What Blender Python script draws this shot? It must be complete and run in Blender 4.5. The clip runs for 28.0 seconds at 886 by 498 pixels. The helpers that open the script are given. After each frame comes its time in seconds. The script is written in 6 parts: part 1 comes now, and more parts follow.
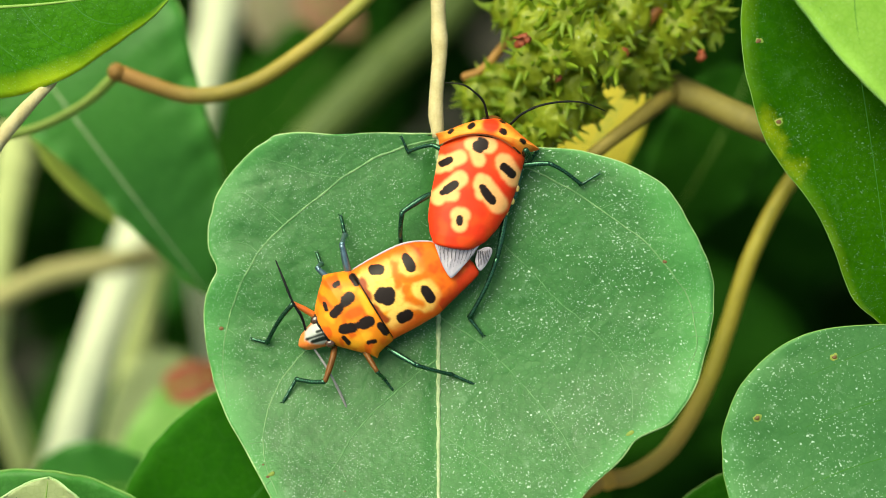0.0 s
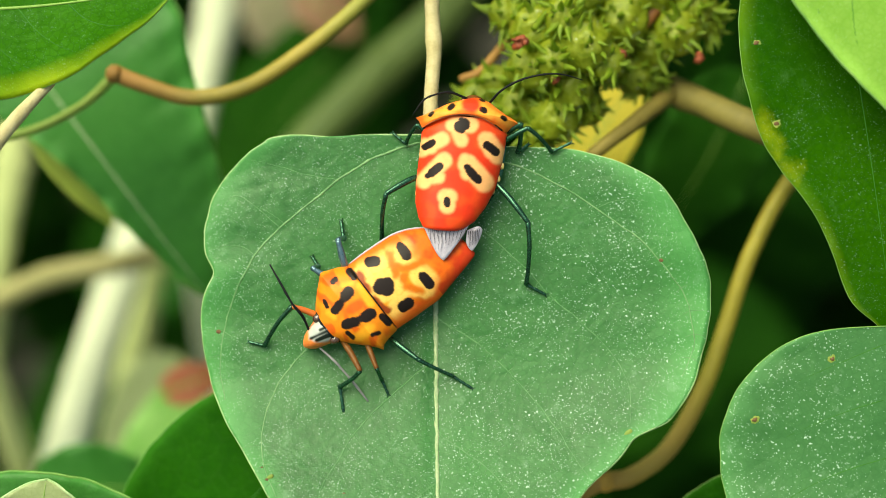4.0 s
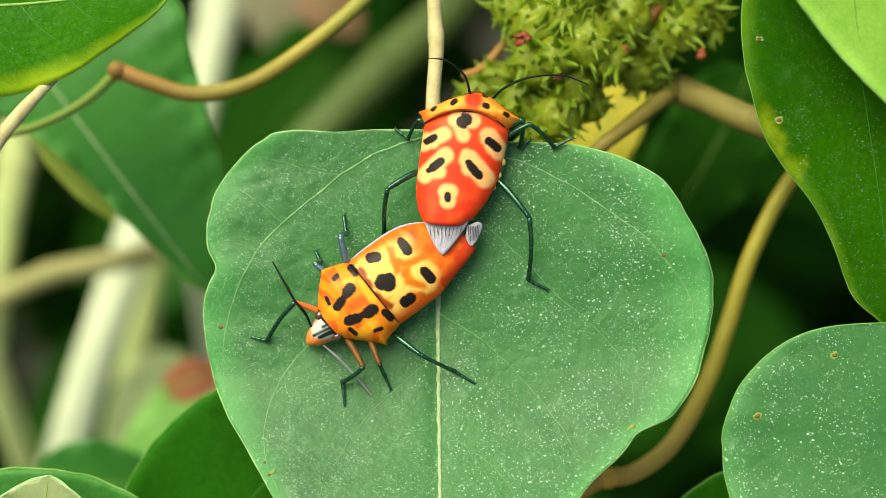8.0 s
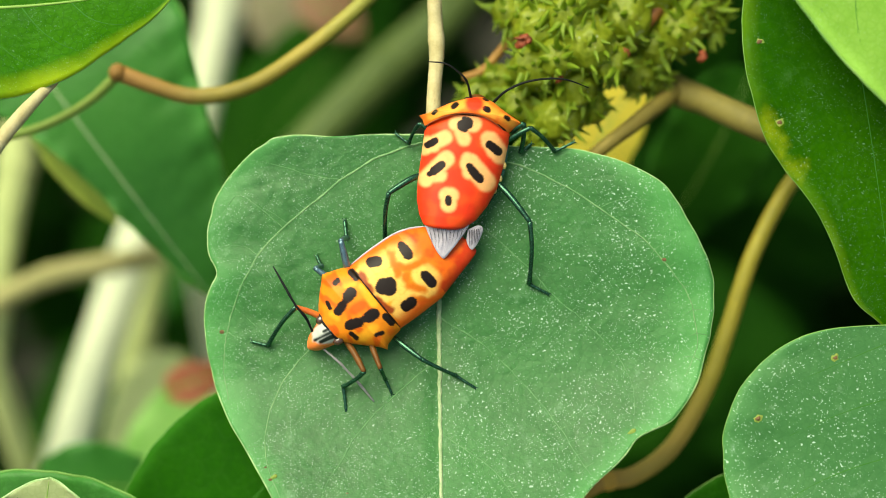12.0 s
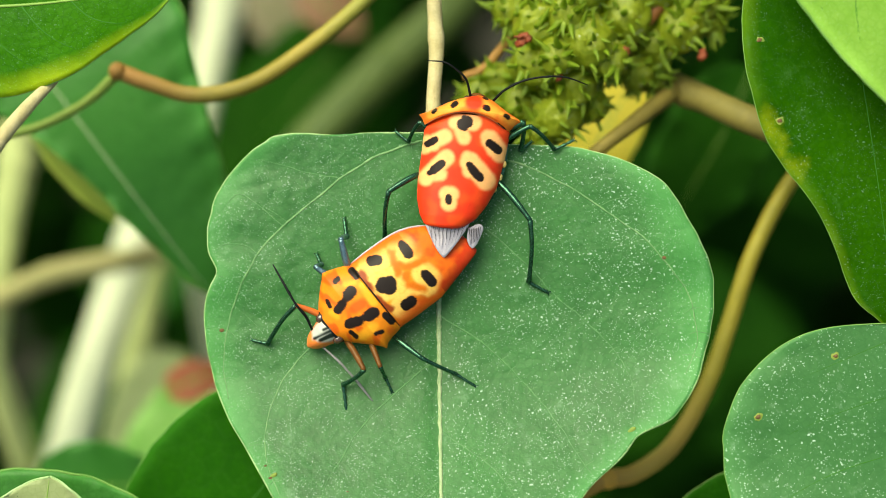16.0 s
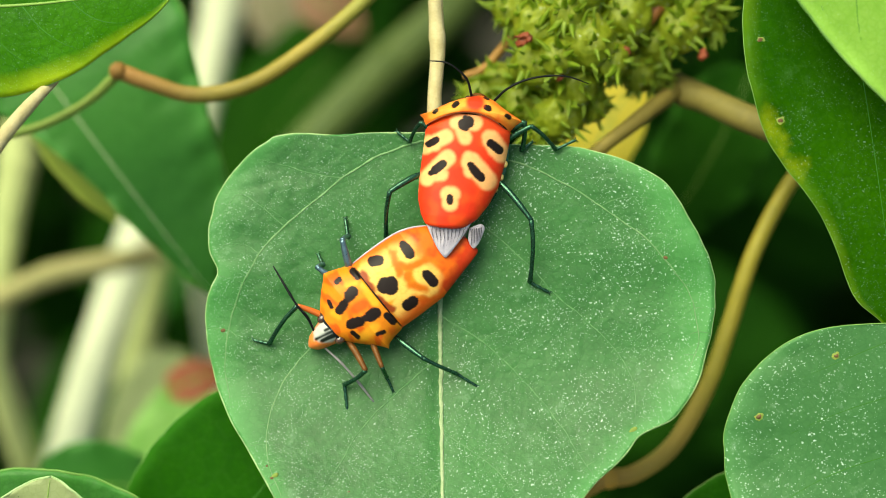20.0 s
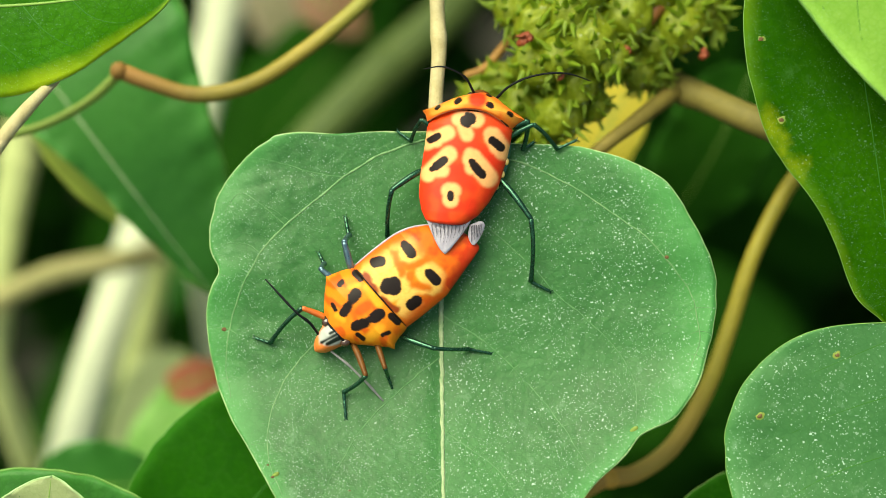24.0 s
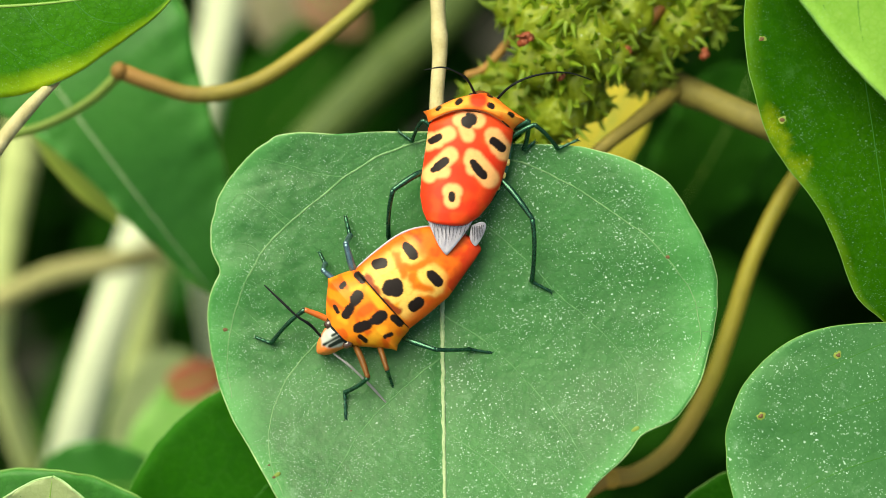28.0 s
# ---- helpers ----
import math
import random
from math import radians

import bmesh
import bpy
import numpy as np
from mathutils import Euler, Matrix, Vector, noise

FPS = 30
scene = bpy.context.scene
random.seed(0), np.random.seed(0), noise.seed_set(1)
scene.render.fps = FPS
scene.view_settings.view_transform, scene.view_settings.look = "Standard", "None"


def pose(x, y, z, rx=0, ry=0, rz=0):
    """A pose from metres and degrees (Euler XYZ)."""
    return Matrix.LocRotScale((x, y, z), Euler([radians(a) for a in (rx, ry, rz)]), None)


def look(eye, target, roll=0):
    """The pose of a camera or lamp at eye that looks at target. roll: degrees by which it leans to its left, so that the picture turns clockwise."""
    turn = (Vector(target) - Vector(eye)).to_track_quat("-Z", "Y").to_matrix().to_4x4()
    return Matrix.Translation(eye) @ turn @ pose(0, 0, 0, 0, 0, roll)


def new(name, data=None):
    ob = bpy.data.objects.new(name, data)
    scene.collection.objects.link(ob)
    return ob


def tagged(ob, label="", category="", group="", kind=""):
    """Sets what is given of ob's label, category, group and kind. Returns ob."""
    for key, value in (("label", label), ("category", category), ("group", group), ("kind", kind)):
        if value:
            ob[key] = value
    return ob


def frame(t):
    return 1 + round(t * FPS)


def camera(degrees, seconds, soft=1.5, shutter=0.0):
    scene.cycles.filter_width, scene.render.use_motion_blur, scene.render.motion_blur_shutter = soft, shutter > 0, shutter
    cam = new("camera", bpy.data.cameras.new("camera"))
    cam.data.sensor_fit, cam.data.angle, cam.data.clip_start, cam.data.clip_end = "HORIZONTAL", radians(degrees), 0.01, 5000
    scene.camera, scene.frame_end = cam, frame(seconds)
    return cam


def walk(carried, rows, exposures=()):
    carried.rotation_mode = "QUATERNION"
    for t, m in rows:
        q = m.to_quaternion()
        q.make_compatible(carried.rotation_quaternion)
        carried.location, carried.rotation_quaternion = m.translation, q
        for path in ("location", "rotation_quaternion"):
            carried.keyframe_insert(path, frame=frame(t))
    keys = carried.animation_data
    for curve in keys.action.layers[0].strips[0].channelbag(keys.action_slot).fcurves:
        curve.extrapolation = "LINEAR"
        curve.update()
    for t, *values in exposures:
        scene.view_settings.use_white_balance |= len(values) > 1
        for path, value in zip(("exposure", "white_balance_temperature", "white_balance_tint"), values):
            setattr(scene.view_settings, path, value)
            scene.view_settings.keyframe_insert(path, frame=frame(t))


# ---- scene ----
LENS, REACH = 24.0, 0.3135  # field of view in degrees, metres from the lens to the main leaf
# The plant's own frame: x right, y up along the hanging leaf, z out of it towards the viewer.
PLANT = pose(0, 0, 1.1, 42, 0, 0)
MM = 0.001

# seconds, turn left, turn up, roll (degrees): a light sway of the tripod head
SWAY = [
    (0, -0.005, 0.048, -0.00),
    (0.5, -0.004, 0.068, -0.02),
    (1, -0.023, 0.044, -0.01),
    (1.5, -0.074, 0.059, 0.04),
    (2, -0.073, 0.032, 0.03),
    (2.5, -0.071, 0.048, 0.00),
    (3, -0.055, 0.022, -0.04),
    (3.5, -0.061, 0.097, -0.02),
    (5.5, -0.071, 0.071, 0.00),
    (6, -0.044, 0.009, -0.06),
    (6.5, -0.023, 0.068, -0.01),
    (7, -0.020, 0.033, -0.06),
    (7.5, 0.002, 0.011, -0.02),
    (8, 0.000, 0.000, 0.00),
    (8.5, -0.000, -0.024, 0.00),
    (9, 0.018, -0.021, 0.02),
    (9.5, 0.024, -0.024, -0.00),
    (10, 0.020, 0.006, 0.05),
    (10.5, 0.033, 0.004, 0.01),
    (11, 0.029, 0.044, -0.01),
    (11.5, 0.033, 0.005, 0.08),
    (12, 0.020, 0.063, -0.01),
    (12.5, 0.018, 0.032, 0.08),
    (14.5, 0.018, 0.032, 0.08),
    (15, 0.023, 0.047, 0.02),
    (15.5, 0.020, 0.030, 0.05),
    (16, 0.023, 0.023, 0.02),
    (16.5, 0.021, 0.050, 0.04),
    (17, 0.027, 0.008, 0.10),
    (17.5, 0.040, 0.030, 0.05),
    (18, 0.042, 0.042, 0.02),
    (18.5, 0.029, 0.034, 0.06),
    (19, 0.038, 0.033, 0.08),
    (19.5, 0.042, 0.047, 0.01),
    (20, 0.041, 0.018, 0.02),
    (20.5, 0.053, 0.034, 0.06),
    (21, 0.055, 0.031, 0.03),
    (21.5, 0.065, 0.018, 0.02),
    (23.5, 0.064, 0.026, 0.04),
    (24, 0.067, 0.006, 0.06),
    (24.5, 0.069, 0.017, 0.03),
    (25, 0.076, 0.024, -0.01),
    (25.5, 0.076, 0.019, 0.00),
    (26, 0.079, 0.027, 0.02),
    (26.5, 0.084, 0.018, 0.02),
    (27, 0.084, 0.018, 0.02),
    (27.5, 0.083, 0.026, 0.03),
    (28, 0.089, 0.009, 0.09),
]
cam = camera(LENS, 28.0, 0.6)
walk(cam, [(t, PLANT @ pose(0, 0, REACH) @ pose(0, 0, 0, up, left, -roll)) for t, left, up, roll in SWAY],
     [(0, 0.9, 7800, -9), (28, 0.9, 7800, -9)])
cam.data.dof.use_dof = True
cam.data.dof.focus_distance = REACH - 0.004
cam.data.dof.aperture_fstop = 8.0

# ---- light: bright overcast day ----
world = bpy.data.worlds.new("sky")
scene.world = world
world.use_nodes = True
wn = world.node_tree.nodes
sky = wn.new("ShaderNodeTexSky")
sky.sky_type, sky.sun_disc = "NISHITA", False
sky.sun_elevation, sky.sun_rotation = radians(68.2), radians(266.4)
sky.dust_density, sky.air_density = 4.0, 1.0
world.node_tree.links.new(sky.outputs["Color"], wn["Background"].inputs["Color"])
wn["Background"].inputs["Strength"].default_value = 0.112
sun_data = bpy.data.lights.new("sun", "SUN")
sun_data.energy, sun_data.angle, sun_data.color = 2.85, radians(55), (1.0, 0.97, 0.92)
sun = new("sun", sun_data)
sun.matrix_world = look((-0.80, -0.05, 3.1), (0, 0, 1.1))


# ---- materials ----
class Nodes:
    """A small writer of node materials."""

    def __init__(self, name):
        self.mat = bpy.data.materials.new(name)
        self.mat.use_nodes = True
        self.tree = self.mat.node_tree
        self.bsdf = self.tree.nodes["Principled BSDF"]
        self.out = self.tree.nodes["Material Output"]
        self.coords = self.tree.nodes.new("ShaderNodeTexCoord").outputs["Object"]

    def node(self, kind):
        return self.tree.nodes.new(kind)

    def link(self, a, b):
        self.tree.links.new(a, b)

    def noise(self, scale, detail=3.0, rough=0.55, warp=0.0):
        n = self.node("ShaderNodeTexNoise")
        n.inputs["Scale"].default_value, n.inputs["Detail"].default_value = scale, detail
        n.inputs["Roughness"].default_value, n.inputs["Distortion"].default_value = rough, warp
        self.link(self.coords, n.inputs["Vector"])
        return n.outputs["Fac"]

    def cells(self, scale, feature="F1", out="Distance", jitter=1.0):
        n = self.node("ShaderNodeTexVoronoi")
        n.feature = feature
        n.inputs["Scale"].default_value, n.inputs["Randomness"].default_value = scale, jitter
        self.link(self.coords, n.inputs["Vector"])
        return n.outputs[out]

    def ramp(self, fac, stops):
        n = self.node("ShaderNodeValToRGB")
        e = n.color_ramp.elements
        while len(e) < len(stops):
            e.new(0.5)
        for i, (at, c) in enumerate(stops):
            e[i].position = at
            e[i].color = (*c, 1) if not isinstance(c, (int, float)) else (c, c, c, 1)
        self.link(fac, n.inputs["Fac"])
        return n.outputs["Color"]

    def mix(self, fac, a, b, blend="MIX"):
        n = self.node("ShaderNodeMix")
        n.data_type, n.blend_type = "RGBA", blend
        for sock, value in ((n.inputs["Factor"], fac), (n.inputs[6], a), (n.inputs[7], b)):
            if isinstance(value, (int, float)):
                sock.default_value = value
            elif isinstance(value, tuple):
                sock.default_value = (*value, 1)
            else:
                self.link(value, sock)
        return n.outputs[2]

    def math(self, op, a, b=0.0):
        n = self.node("ShaderNodeMath")
        n.operation = op
        for sock, value in ((n.inputs[0], a), (n.inputs[1], b)):
            if isinstance(value, (int, float)):
                sock.default_value = value
            else:
                self.link(value, sock)
        return n.outputs[0]

    def bump(self, height, strength, distance):
        n = self.node("ShaderNodeBump")
        n.inputs["Strength"].default_value, n.inputs["Distance"].default_value = strength, distance
        self.link(height, n.inputs["Height"])
        self.link(n.outputs["Normal"], self.bsdf.inputs["Normal"])
        return n.outputs["Normal"]

    def base(self, color):
        if isinstance(color, tuple):
            self.bsdf.inputs["Base Color"].default_value = (*color, 1)
        else:
            self.link(color, self.bsdf.inputs["Base Color"])

    def set(self, **values):
        for key, value in values.items():
            sock = self.bsdf.inputs[key.replace("_", " ").title().replace("Ior", "IOR")]
            if isinstance(value, (int, float)):
                sock.default_value = value
            else:
                self.link(value, sock)


def leaf_material(name, dark, light, specks=0.0, through_light=0.22, rough=0.42, yellow=0.0, gloss=0.5, dust=1650, quilt=0.6, sunny=0.4, pale_rim=0.35, margin=0.80, stains=(), lean=False):
    """A green blade: blotches, a net of fine veins, a lighter or yellowing margin, pale dust specks, light shining through."""
    n = Nodes(name)
    edge = n.node("ShaderNodeAttribute")
    edge.attribute_name = "margin"
    blotch = n.noise(38, 4, 0.6)
    fine = n.noise(520, 3, 0.6)
    color = n.mix(n.ramp(blotch, [(0.3, 0.0), (0.7, 1.0)]), dark, light)
    color = n.mix(n.math("MULTIPLY", n.ramp(fine, [(0.35, 0.0), (0.7, 1.0)]), 0.6), color, light)
    net = n.cells(300, "DISTANCE_TO_EDGE")
    small_net = n.cells(900, "DISTANCE_TO_EDGE")
    color = n.mix(n.math("MULTIPLY", n.ramp(net, [(0.0, 1.0), (0.06, 0.0)]), 0.03), color, (0.20, 0.38, 0.10))
    color = n.mix(n.math("MULTIPLY", n.ramp(small_net, [(0.0, 1.0), (0.14, 0.0)]), 0.40), color, dark)
    rim = n.math("ADD", edge.outputs["Fac"], n.math("MULTIPLY", n.math("SUBTRACT", blotch, 0.5), 0.25))
    color = n.mix(n.math("MULTIPLY", n.ramp(rim, [(0.82, 0.0), (1.0, 1.0)]), pale_rim), color, tuple(min(1.0, c * 1.8 + 0.012) for c in light))
    if yellow:
        patch = n.ramp(n.noise(45, 3, 0.6, 0.5), [(0.38, 0.35), (0.62, 1.0)])
        band = n.ramp(rim, [(margin, 0.0), (0.97, 1.0)])
        color = n.mix(n.math("MULTIPLY", n.math("MULTIPLY", patch, band), yellow), color, (0.42, 0.50, 0.02))
    for x, y, r in stains:
        away = n.node("ShaderNodeVectorMath")
        away.operation = "DISTANCE"
        n.link(n.coords, away.inputs[0])
        away.inputs[1].default_value = (x * MM, y * MM, 0.005)
        ragged = n.math("ADD", n.math("MULTIPLY", away.outputs["Value"], 1 / (r * MM)), n.math("MULTIPLY", n.math("SUBTRACT", n.noise(240, 5, 0.7), 0.5), 1.8))
        color = n.mix(n.math("MULTIPLY", n.ramp(ragged, [(0.15, 1.0), (1.15, 0.0)]), 0.55), color, (0.30, 0.35, 0.012))
    height = n.math("ADD", n.math("MULTIPLY", n.ramp(net, [(0.0, 0.0), (0.25, 1.0)]), 0.35), n.math("MULTIPLY", fine, 1.9))
    height = n.math("ADD", height, n.math("MULTIPLY", n.noise(110, 2), 3.2 * quilt))
    height = n.math("ADD", height, n.math("MULTIPLY", n.noise(42, 2), 7.0 * quilt))
    if specks:
        straight = n.coords
        warp = n.node("ShaderNodeTexNoise")
        warp.inputs["Scale"].default_value, warp.inputs["Detail"].default_value = 1500, 2
        n.link(straight, warp.inputs["Vector"])
        push = n.node("ShaderNodeVectorMath")
        push.operation = "MULTIPLY_ADD"
        push.inputs[1].default_value = (0.0009, 0.0006, 0.0009)
        n.link(warp.outputs["Color"], push.inputs[0])
        n.link(straight, push.inputs[2])
        n.coords = push.outputs[0]
        big = n.ramp(n.cells(dust), [(0.11, 1.0), (0.24, 0.0)])
        broad = n.ramp(n.noise(55, 3, 0.6), [(0.38, 0.12), (0.56, 1.0)])
        clots = n.math("MULTIPLY", n.ramp(n.cells(dust * 0.75), [(0.12, 1.0), (0.20, 0.0)]), n.ramp(n.noise(95, 5, 0.8), [(0.54, 0.0), (0.58, 1.0)]))
        where = n.math("MULTIPLY", broad, n.ramp(n.noise(190, 5, 0.85), [(0.45, 0.0), (0.52, 1.0)]))
        if lean:
            xyz = n.node("ShaderNodeSeparateXYZ")
            n.link(straight, xyz.inputs[0])
            side = n.math("ADD", n.math("MULTIPLY", xyz.outputs["X"], 20.0), n.math("MULTIPLY", n.noise(40, 2), 0.5))
            more = n.ramp(n.math("ADD", side, 0.3), [(0.15, 0.35), (0.75, 1.0)])
            where, clots = n.math("MULTIPLY", where, more), n.math("MULTIPLY", clots, more)
        small = n.ramp(n.cells(dust * 1.9), [(0.14, 1.0), (0.26, 0.0)])
        n.coords = straight
        where2 = n.ramp(n.noise(210, 4, 0.75), [(0.44, 0.0), (0.56, 1.0)])
        spots = n.math("MAXIMUM", n.math("MULTIPLY", big, where), n.math("MULTIPLY", n.math("MULTIPLY", small, where2), 0.65))
        film = n.math("MULTIPLY", n.ramp(n.noise(260, 5, 0.8), [(0.58, 0.0), (0.78, 1.0)]), 0.18)
        if specks > 0.5:
            spots = n.math("MAXIMUM", spots, clots)
        spots = n.math("MULTIPLY", n.math("MAXIMUM", spots, film), specks)
        color = n.mix(spots, color, (0.58, 0.77, 0.62))
    n.base(color)
    n.set(roughness=n.math("ADD", n.math("MULTIPLY", blotch, 0.2), rough - 0.1))
    n.bsdf.inputs["Specular IOR Level"].default_value = gloss
    normal = n.bump(height, 0.35, 0.0003)
    if through_light:
        tr = n.node("ShaderNodeBsdfTranslucent")
        n.link(n.mix(sunny, color, (0.20, 0.50, 0.01)), tr.inputs["Color"])
        n.link(normal, tr.inputs["Normal"])
        m = n.node("ShaderNodeMixShader")
        m.inputs[0].default_value = through_light
        n.link(n.bsdf.outputs[0], m.inputs[1])
        n.link(tr.outputs[0], m.inputs[2])
        n.link(m.outputs[0], n.out.inputs["Surface"])
    return n.mat


def plain_material(name, a, b, scale, rough=0.6, relief=0.3, depth=0.0003, metal=0.0, coat=0.0, gloss=0.5, tones=()):
    """Two colours mixed by grain at two scales, with fine relief. tones: (place in millimetres, reach, colour) of
    another bark tone or of painted light.
    """
    n = Nodes(name)
    coarse, grain = n.noise(scale, 4, 0.6), n.noise(scale * 9, 3, 0.6)
    f = n.math("ADD", n.math("MULTIPLY", coarse, 0.7), n.math("MULTIPLY", grain, 0.3))
    color = n.mix(n.ramp(f, [(0.32, 0.0), (0.68, 1.0)]), a, b)
    for place, reach, tone in tones:
        away = n.node("ShaderNodeVectorMath")
        away.operation = "DISTANCE"
        n.link(n.coords, away.inputs[0])
        away.inputs[1].default_value = tuple(c * MM for c in place)
        share = n.math("ADD", n.math("MULTIPLY", away.outputs["Value"], 1 / (reach * MM)), n.math("MULTIPLY", n.math("SUBTRACT", coarse, 0.5), 0.5))
        color = n.mix(n.math("MULTIPLY", n.ramp(share, [(0.15, 1.0), (1.0, 0.0)]), 0.85), color, tone)
    n.base(color)
    n.set(roughness=n.math("ADD", n.math("MULTIPLY", grain, 0.25), rough - 0.12), metallic=metal)
    n.bsdf.inputs["Coat Weight"].default_value, n.bsdf.inputs["Specular IOR Level"].default_value = coat, gloss
    n.bump(grain, relief, depth)
    return n.mat


def fruit_material(name, dark, light, brown):
    """Juicy yellow-green skin: mottled, with brown blotches, wet glints painted as pale flecks and some light shining
    through.
    """
    n = Nodes(name)
    blotch, fine = n.noise(240, 4, 0.65), n.noise(1400, 3, 0.6)
    color = n.mix(n.ramp(n.math("ADD", n.math("MULTIPLY", blotch, 0.6), n.math("MULTIPLY", fine, 0.4)), [(0.36, 0.0), (0.62, 1.0)]), dark, light)
    color = n.mix(n.math("MULTIPLY", n.ramp(n.noise(170, 3, 0.6, 0.4), [(0.56, 0.0), (0.68, 1.0)]), 0.5), color, brown)
    # White glints of the wet skin, painted into the base colour.
    fleck = n.math("MULTIPLY", n.ramp(n.cells(1500), [(0.20, 1.0), (0.32, 0.0)]), n.ramp(n.noise(200, 4, 0.7), [(0.52, 0.0), (0.60, 1.0)]))
    color = n.mix(n.math("MULTIPLY", fleck, 0.75), color, (0.72, 0.76, 0.62))
    n.base(color)
    n.set(roughness=n.math("ADD", n.math("MULTIPLY", fine, 0.3), 0.35))
    n.bsdf.inputs["Coat Weight"].default_value, n.bsdf.inputs["Coat Roughness"].default_value = 0.12, 0.2
    normal = n.bump(n.math("ADD", fine, n.math("MULTIPLY", blotch, 2.0)), 0.45, 0.0004)
    tr = n.node("ShaderNodeBsdfTranslucent")
    n.link(color, tr.inputs["Color"])
    n.link(normal, tr.inputs["Normal"])
    m = n.node("ShaderNodeMixShader")
    m.inputs[0].default_value = 0.5
    n.link(n.bsdf.outputs[0], m.inputs[1])
    n.link(tr.outputs[0], m.inputs[2])
    n.link(m.outputs[0], n.out.inputs["Surface"])
    return n.mat


def shell_material(name, rough=0.46, coat=0.04):
    """The bugs' painted shell: its pigment comes from the mesh, with pits and gloss on top."""
    n = Nodes(name)
    a = n.node("ShaderNodeAttribute")
    a.attribute_name = "pigment"
    tint = n.ramp(n.noise(900, 3, 0.6), [(0.3, 0.86), (0.7, 1.0)])
    n.base(n.mix(1.0, a.outputs["Color"], tint, "MULTIPLY"))
    n.set(roughness=n.math("ADD", n.math("MULTIPLY", n.noise(2500, 2), 0.12), rough - 0.06))
    n.bsdf.inputs["Coat Weight"].default_value, n.bsdf.inputs["Coat Roughness"].default_value = coat, 0.25
    n.bsdf.inputs["Specular IOR Level"].default_value = 0.16
    n.bump(n.noise(2600, 2), 0.12, 0.0001)
    return n.mat


M_LEAF = leaf_material("leaf_main", (0.013, 0.092, 0.013), (0.040, 0.178, 0.037), specks=0.82, rough=0.52, gloss=0.44, sunny=0.15, dust=1600, quilt=0.55, pale_rim=0.6, lean=True)
M_LEAF_R = leaf_material("leaf_fresh", (0.010, 0.078, 0.0012), (0.038, 0.168, 0.003), specks=0.14, yellow=0.6, gloss=0.08, margin=0.74)
M_LEAF_SIDE = leaf_material("leaf_side", (0.008, 0.057, 0.0008), (0.022, 0.098, 0.0013), specks=0.17, yellow=0.12, gloss=0.03, rough=0.6, through_light=0.18, stains=((-9.6, -39.0, 3.0), (-7.8, -42.6, 2.8), (-5.9, -46.2, 3.2)))
M_LEAF_LIME = leaf_material("leaf_lime", (0.16, 0.36, 0.03), (0.28, 0.49, 0.09), specks=0.2, through_light=0.35, gloss=0.08)
M_LEAF_DUSTY = leaf_material("leaf_dusty", (0.026, 0.118, 0.026), (0.054, 0.180, 0.051), specks=1.0, rough=0.55, gloss=0.3, sunny=0.15, dust=1150)
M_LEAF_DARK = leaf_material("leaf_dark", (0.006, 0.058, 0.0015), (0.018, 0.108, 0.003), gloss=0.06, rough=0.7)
M_LEAF_BACK = leaf_material("leaf_back", (0.018, 0.105, 0.012), (0.046, 0.190, 0.028), gloss=0.2)
M_LEAF_BRIGHT = leaf_material("leaf_bright", (0.12, 0.32, 0.05), (0.22, 0.42, 0.10), gloss=0.3)
M_LEAF_FOLD = leaf_material("leaf_fold", (0.24, 0.33, 0.04), (0.34, 0.42, 0.08), gloss=0.1)
# Leaf green taken near black: the shrub's deep shade is put into the colour.
M_LEAF_DEEP_SHADE = leaf_material("leaf_deep_shade", (0.007, 0.042, 0.0025), (0.017, 0.076, 0.005), through_light=0.06, gloss=0.04, rough=0.7)
M_LEAF_PALE = leaf_material("leaf_pale", (0.22, 0.28, 0.11), (0.32, 0.37, 0.18), gloss=0.2)
M_LEAF_YELLOW = leaf_material("leaf_yellow", (0.52, 0.44, 0.035), (0.60, 0.52, 0.07), gloss=0.1, through_light=0.4, sunny=0.0)
M_LEAF_BROWN = leaf_material("leaf_brown", (0.21, 0.10, 0.06), (0.30, 0.17, 0.10), gloss=0.1)
M_LEAF_STRAW = leaf_material("leaf_straw", (0.30, 0.26, 0.15), (0.42, 0.37, 0.23), gloss=0.1)
M_LEAF_RUST = leaf_material("leaf_rust", (0.28, 0.08, 0.04), (0.40, 0.14, 0.08), gloss=0.2)
M_VEIN = plain_material("vein", (0.035, 0.15, 0.03), (0.19, 0.34, 0.14), 600, 0.5)
M_VEIN_FAINT = plain_material("vein_faint", (0.028, 0.14, 0.026), (0.105, 0.255, 0.085), 700, 0.5)
M_VEIN_DIM = plain_material("vein_dim", (0.020, 0.120, 0.004), (0.036, 0.165, 0.009), 200, 0.85)
M_MIDRIB = plain_material("midrib", (0.14, 0.26, 0.09), (0.40, 0.46, 0.27), 500, 0.6, 0.6)
M_MIDRIB_DIM = plain_material("midrib_dim", (0.14, 0.28, 0.03), (0.20, 0.33, 0.06), 200, 0.5)
M_RIM_DIM = plain_material("rim_dim", (0.08, 0.22, 0.03), (0.16, 0.30, 0.06), 160, 0.6)
M_RIM = plain_material("rim", (0.17, 0.34, 0.09), (0.38, 0.52, 0.24), 260, 0.5)
M_PETIOLE = plain_material("petiole", (0.36, 0.30, 0.13), (0.54, 0.47, 0.26), 420, 0.75, 0.6)
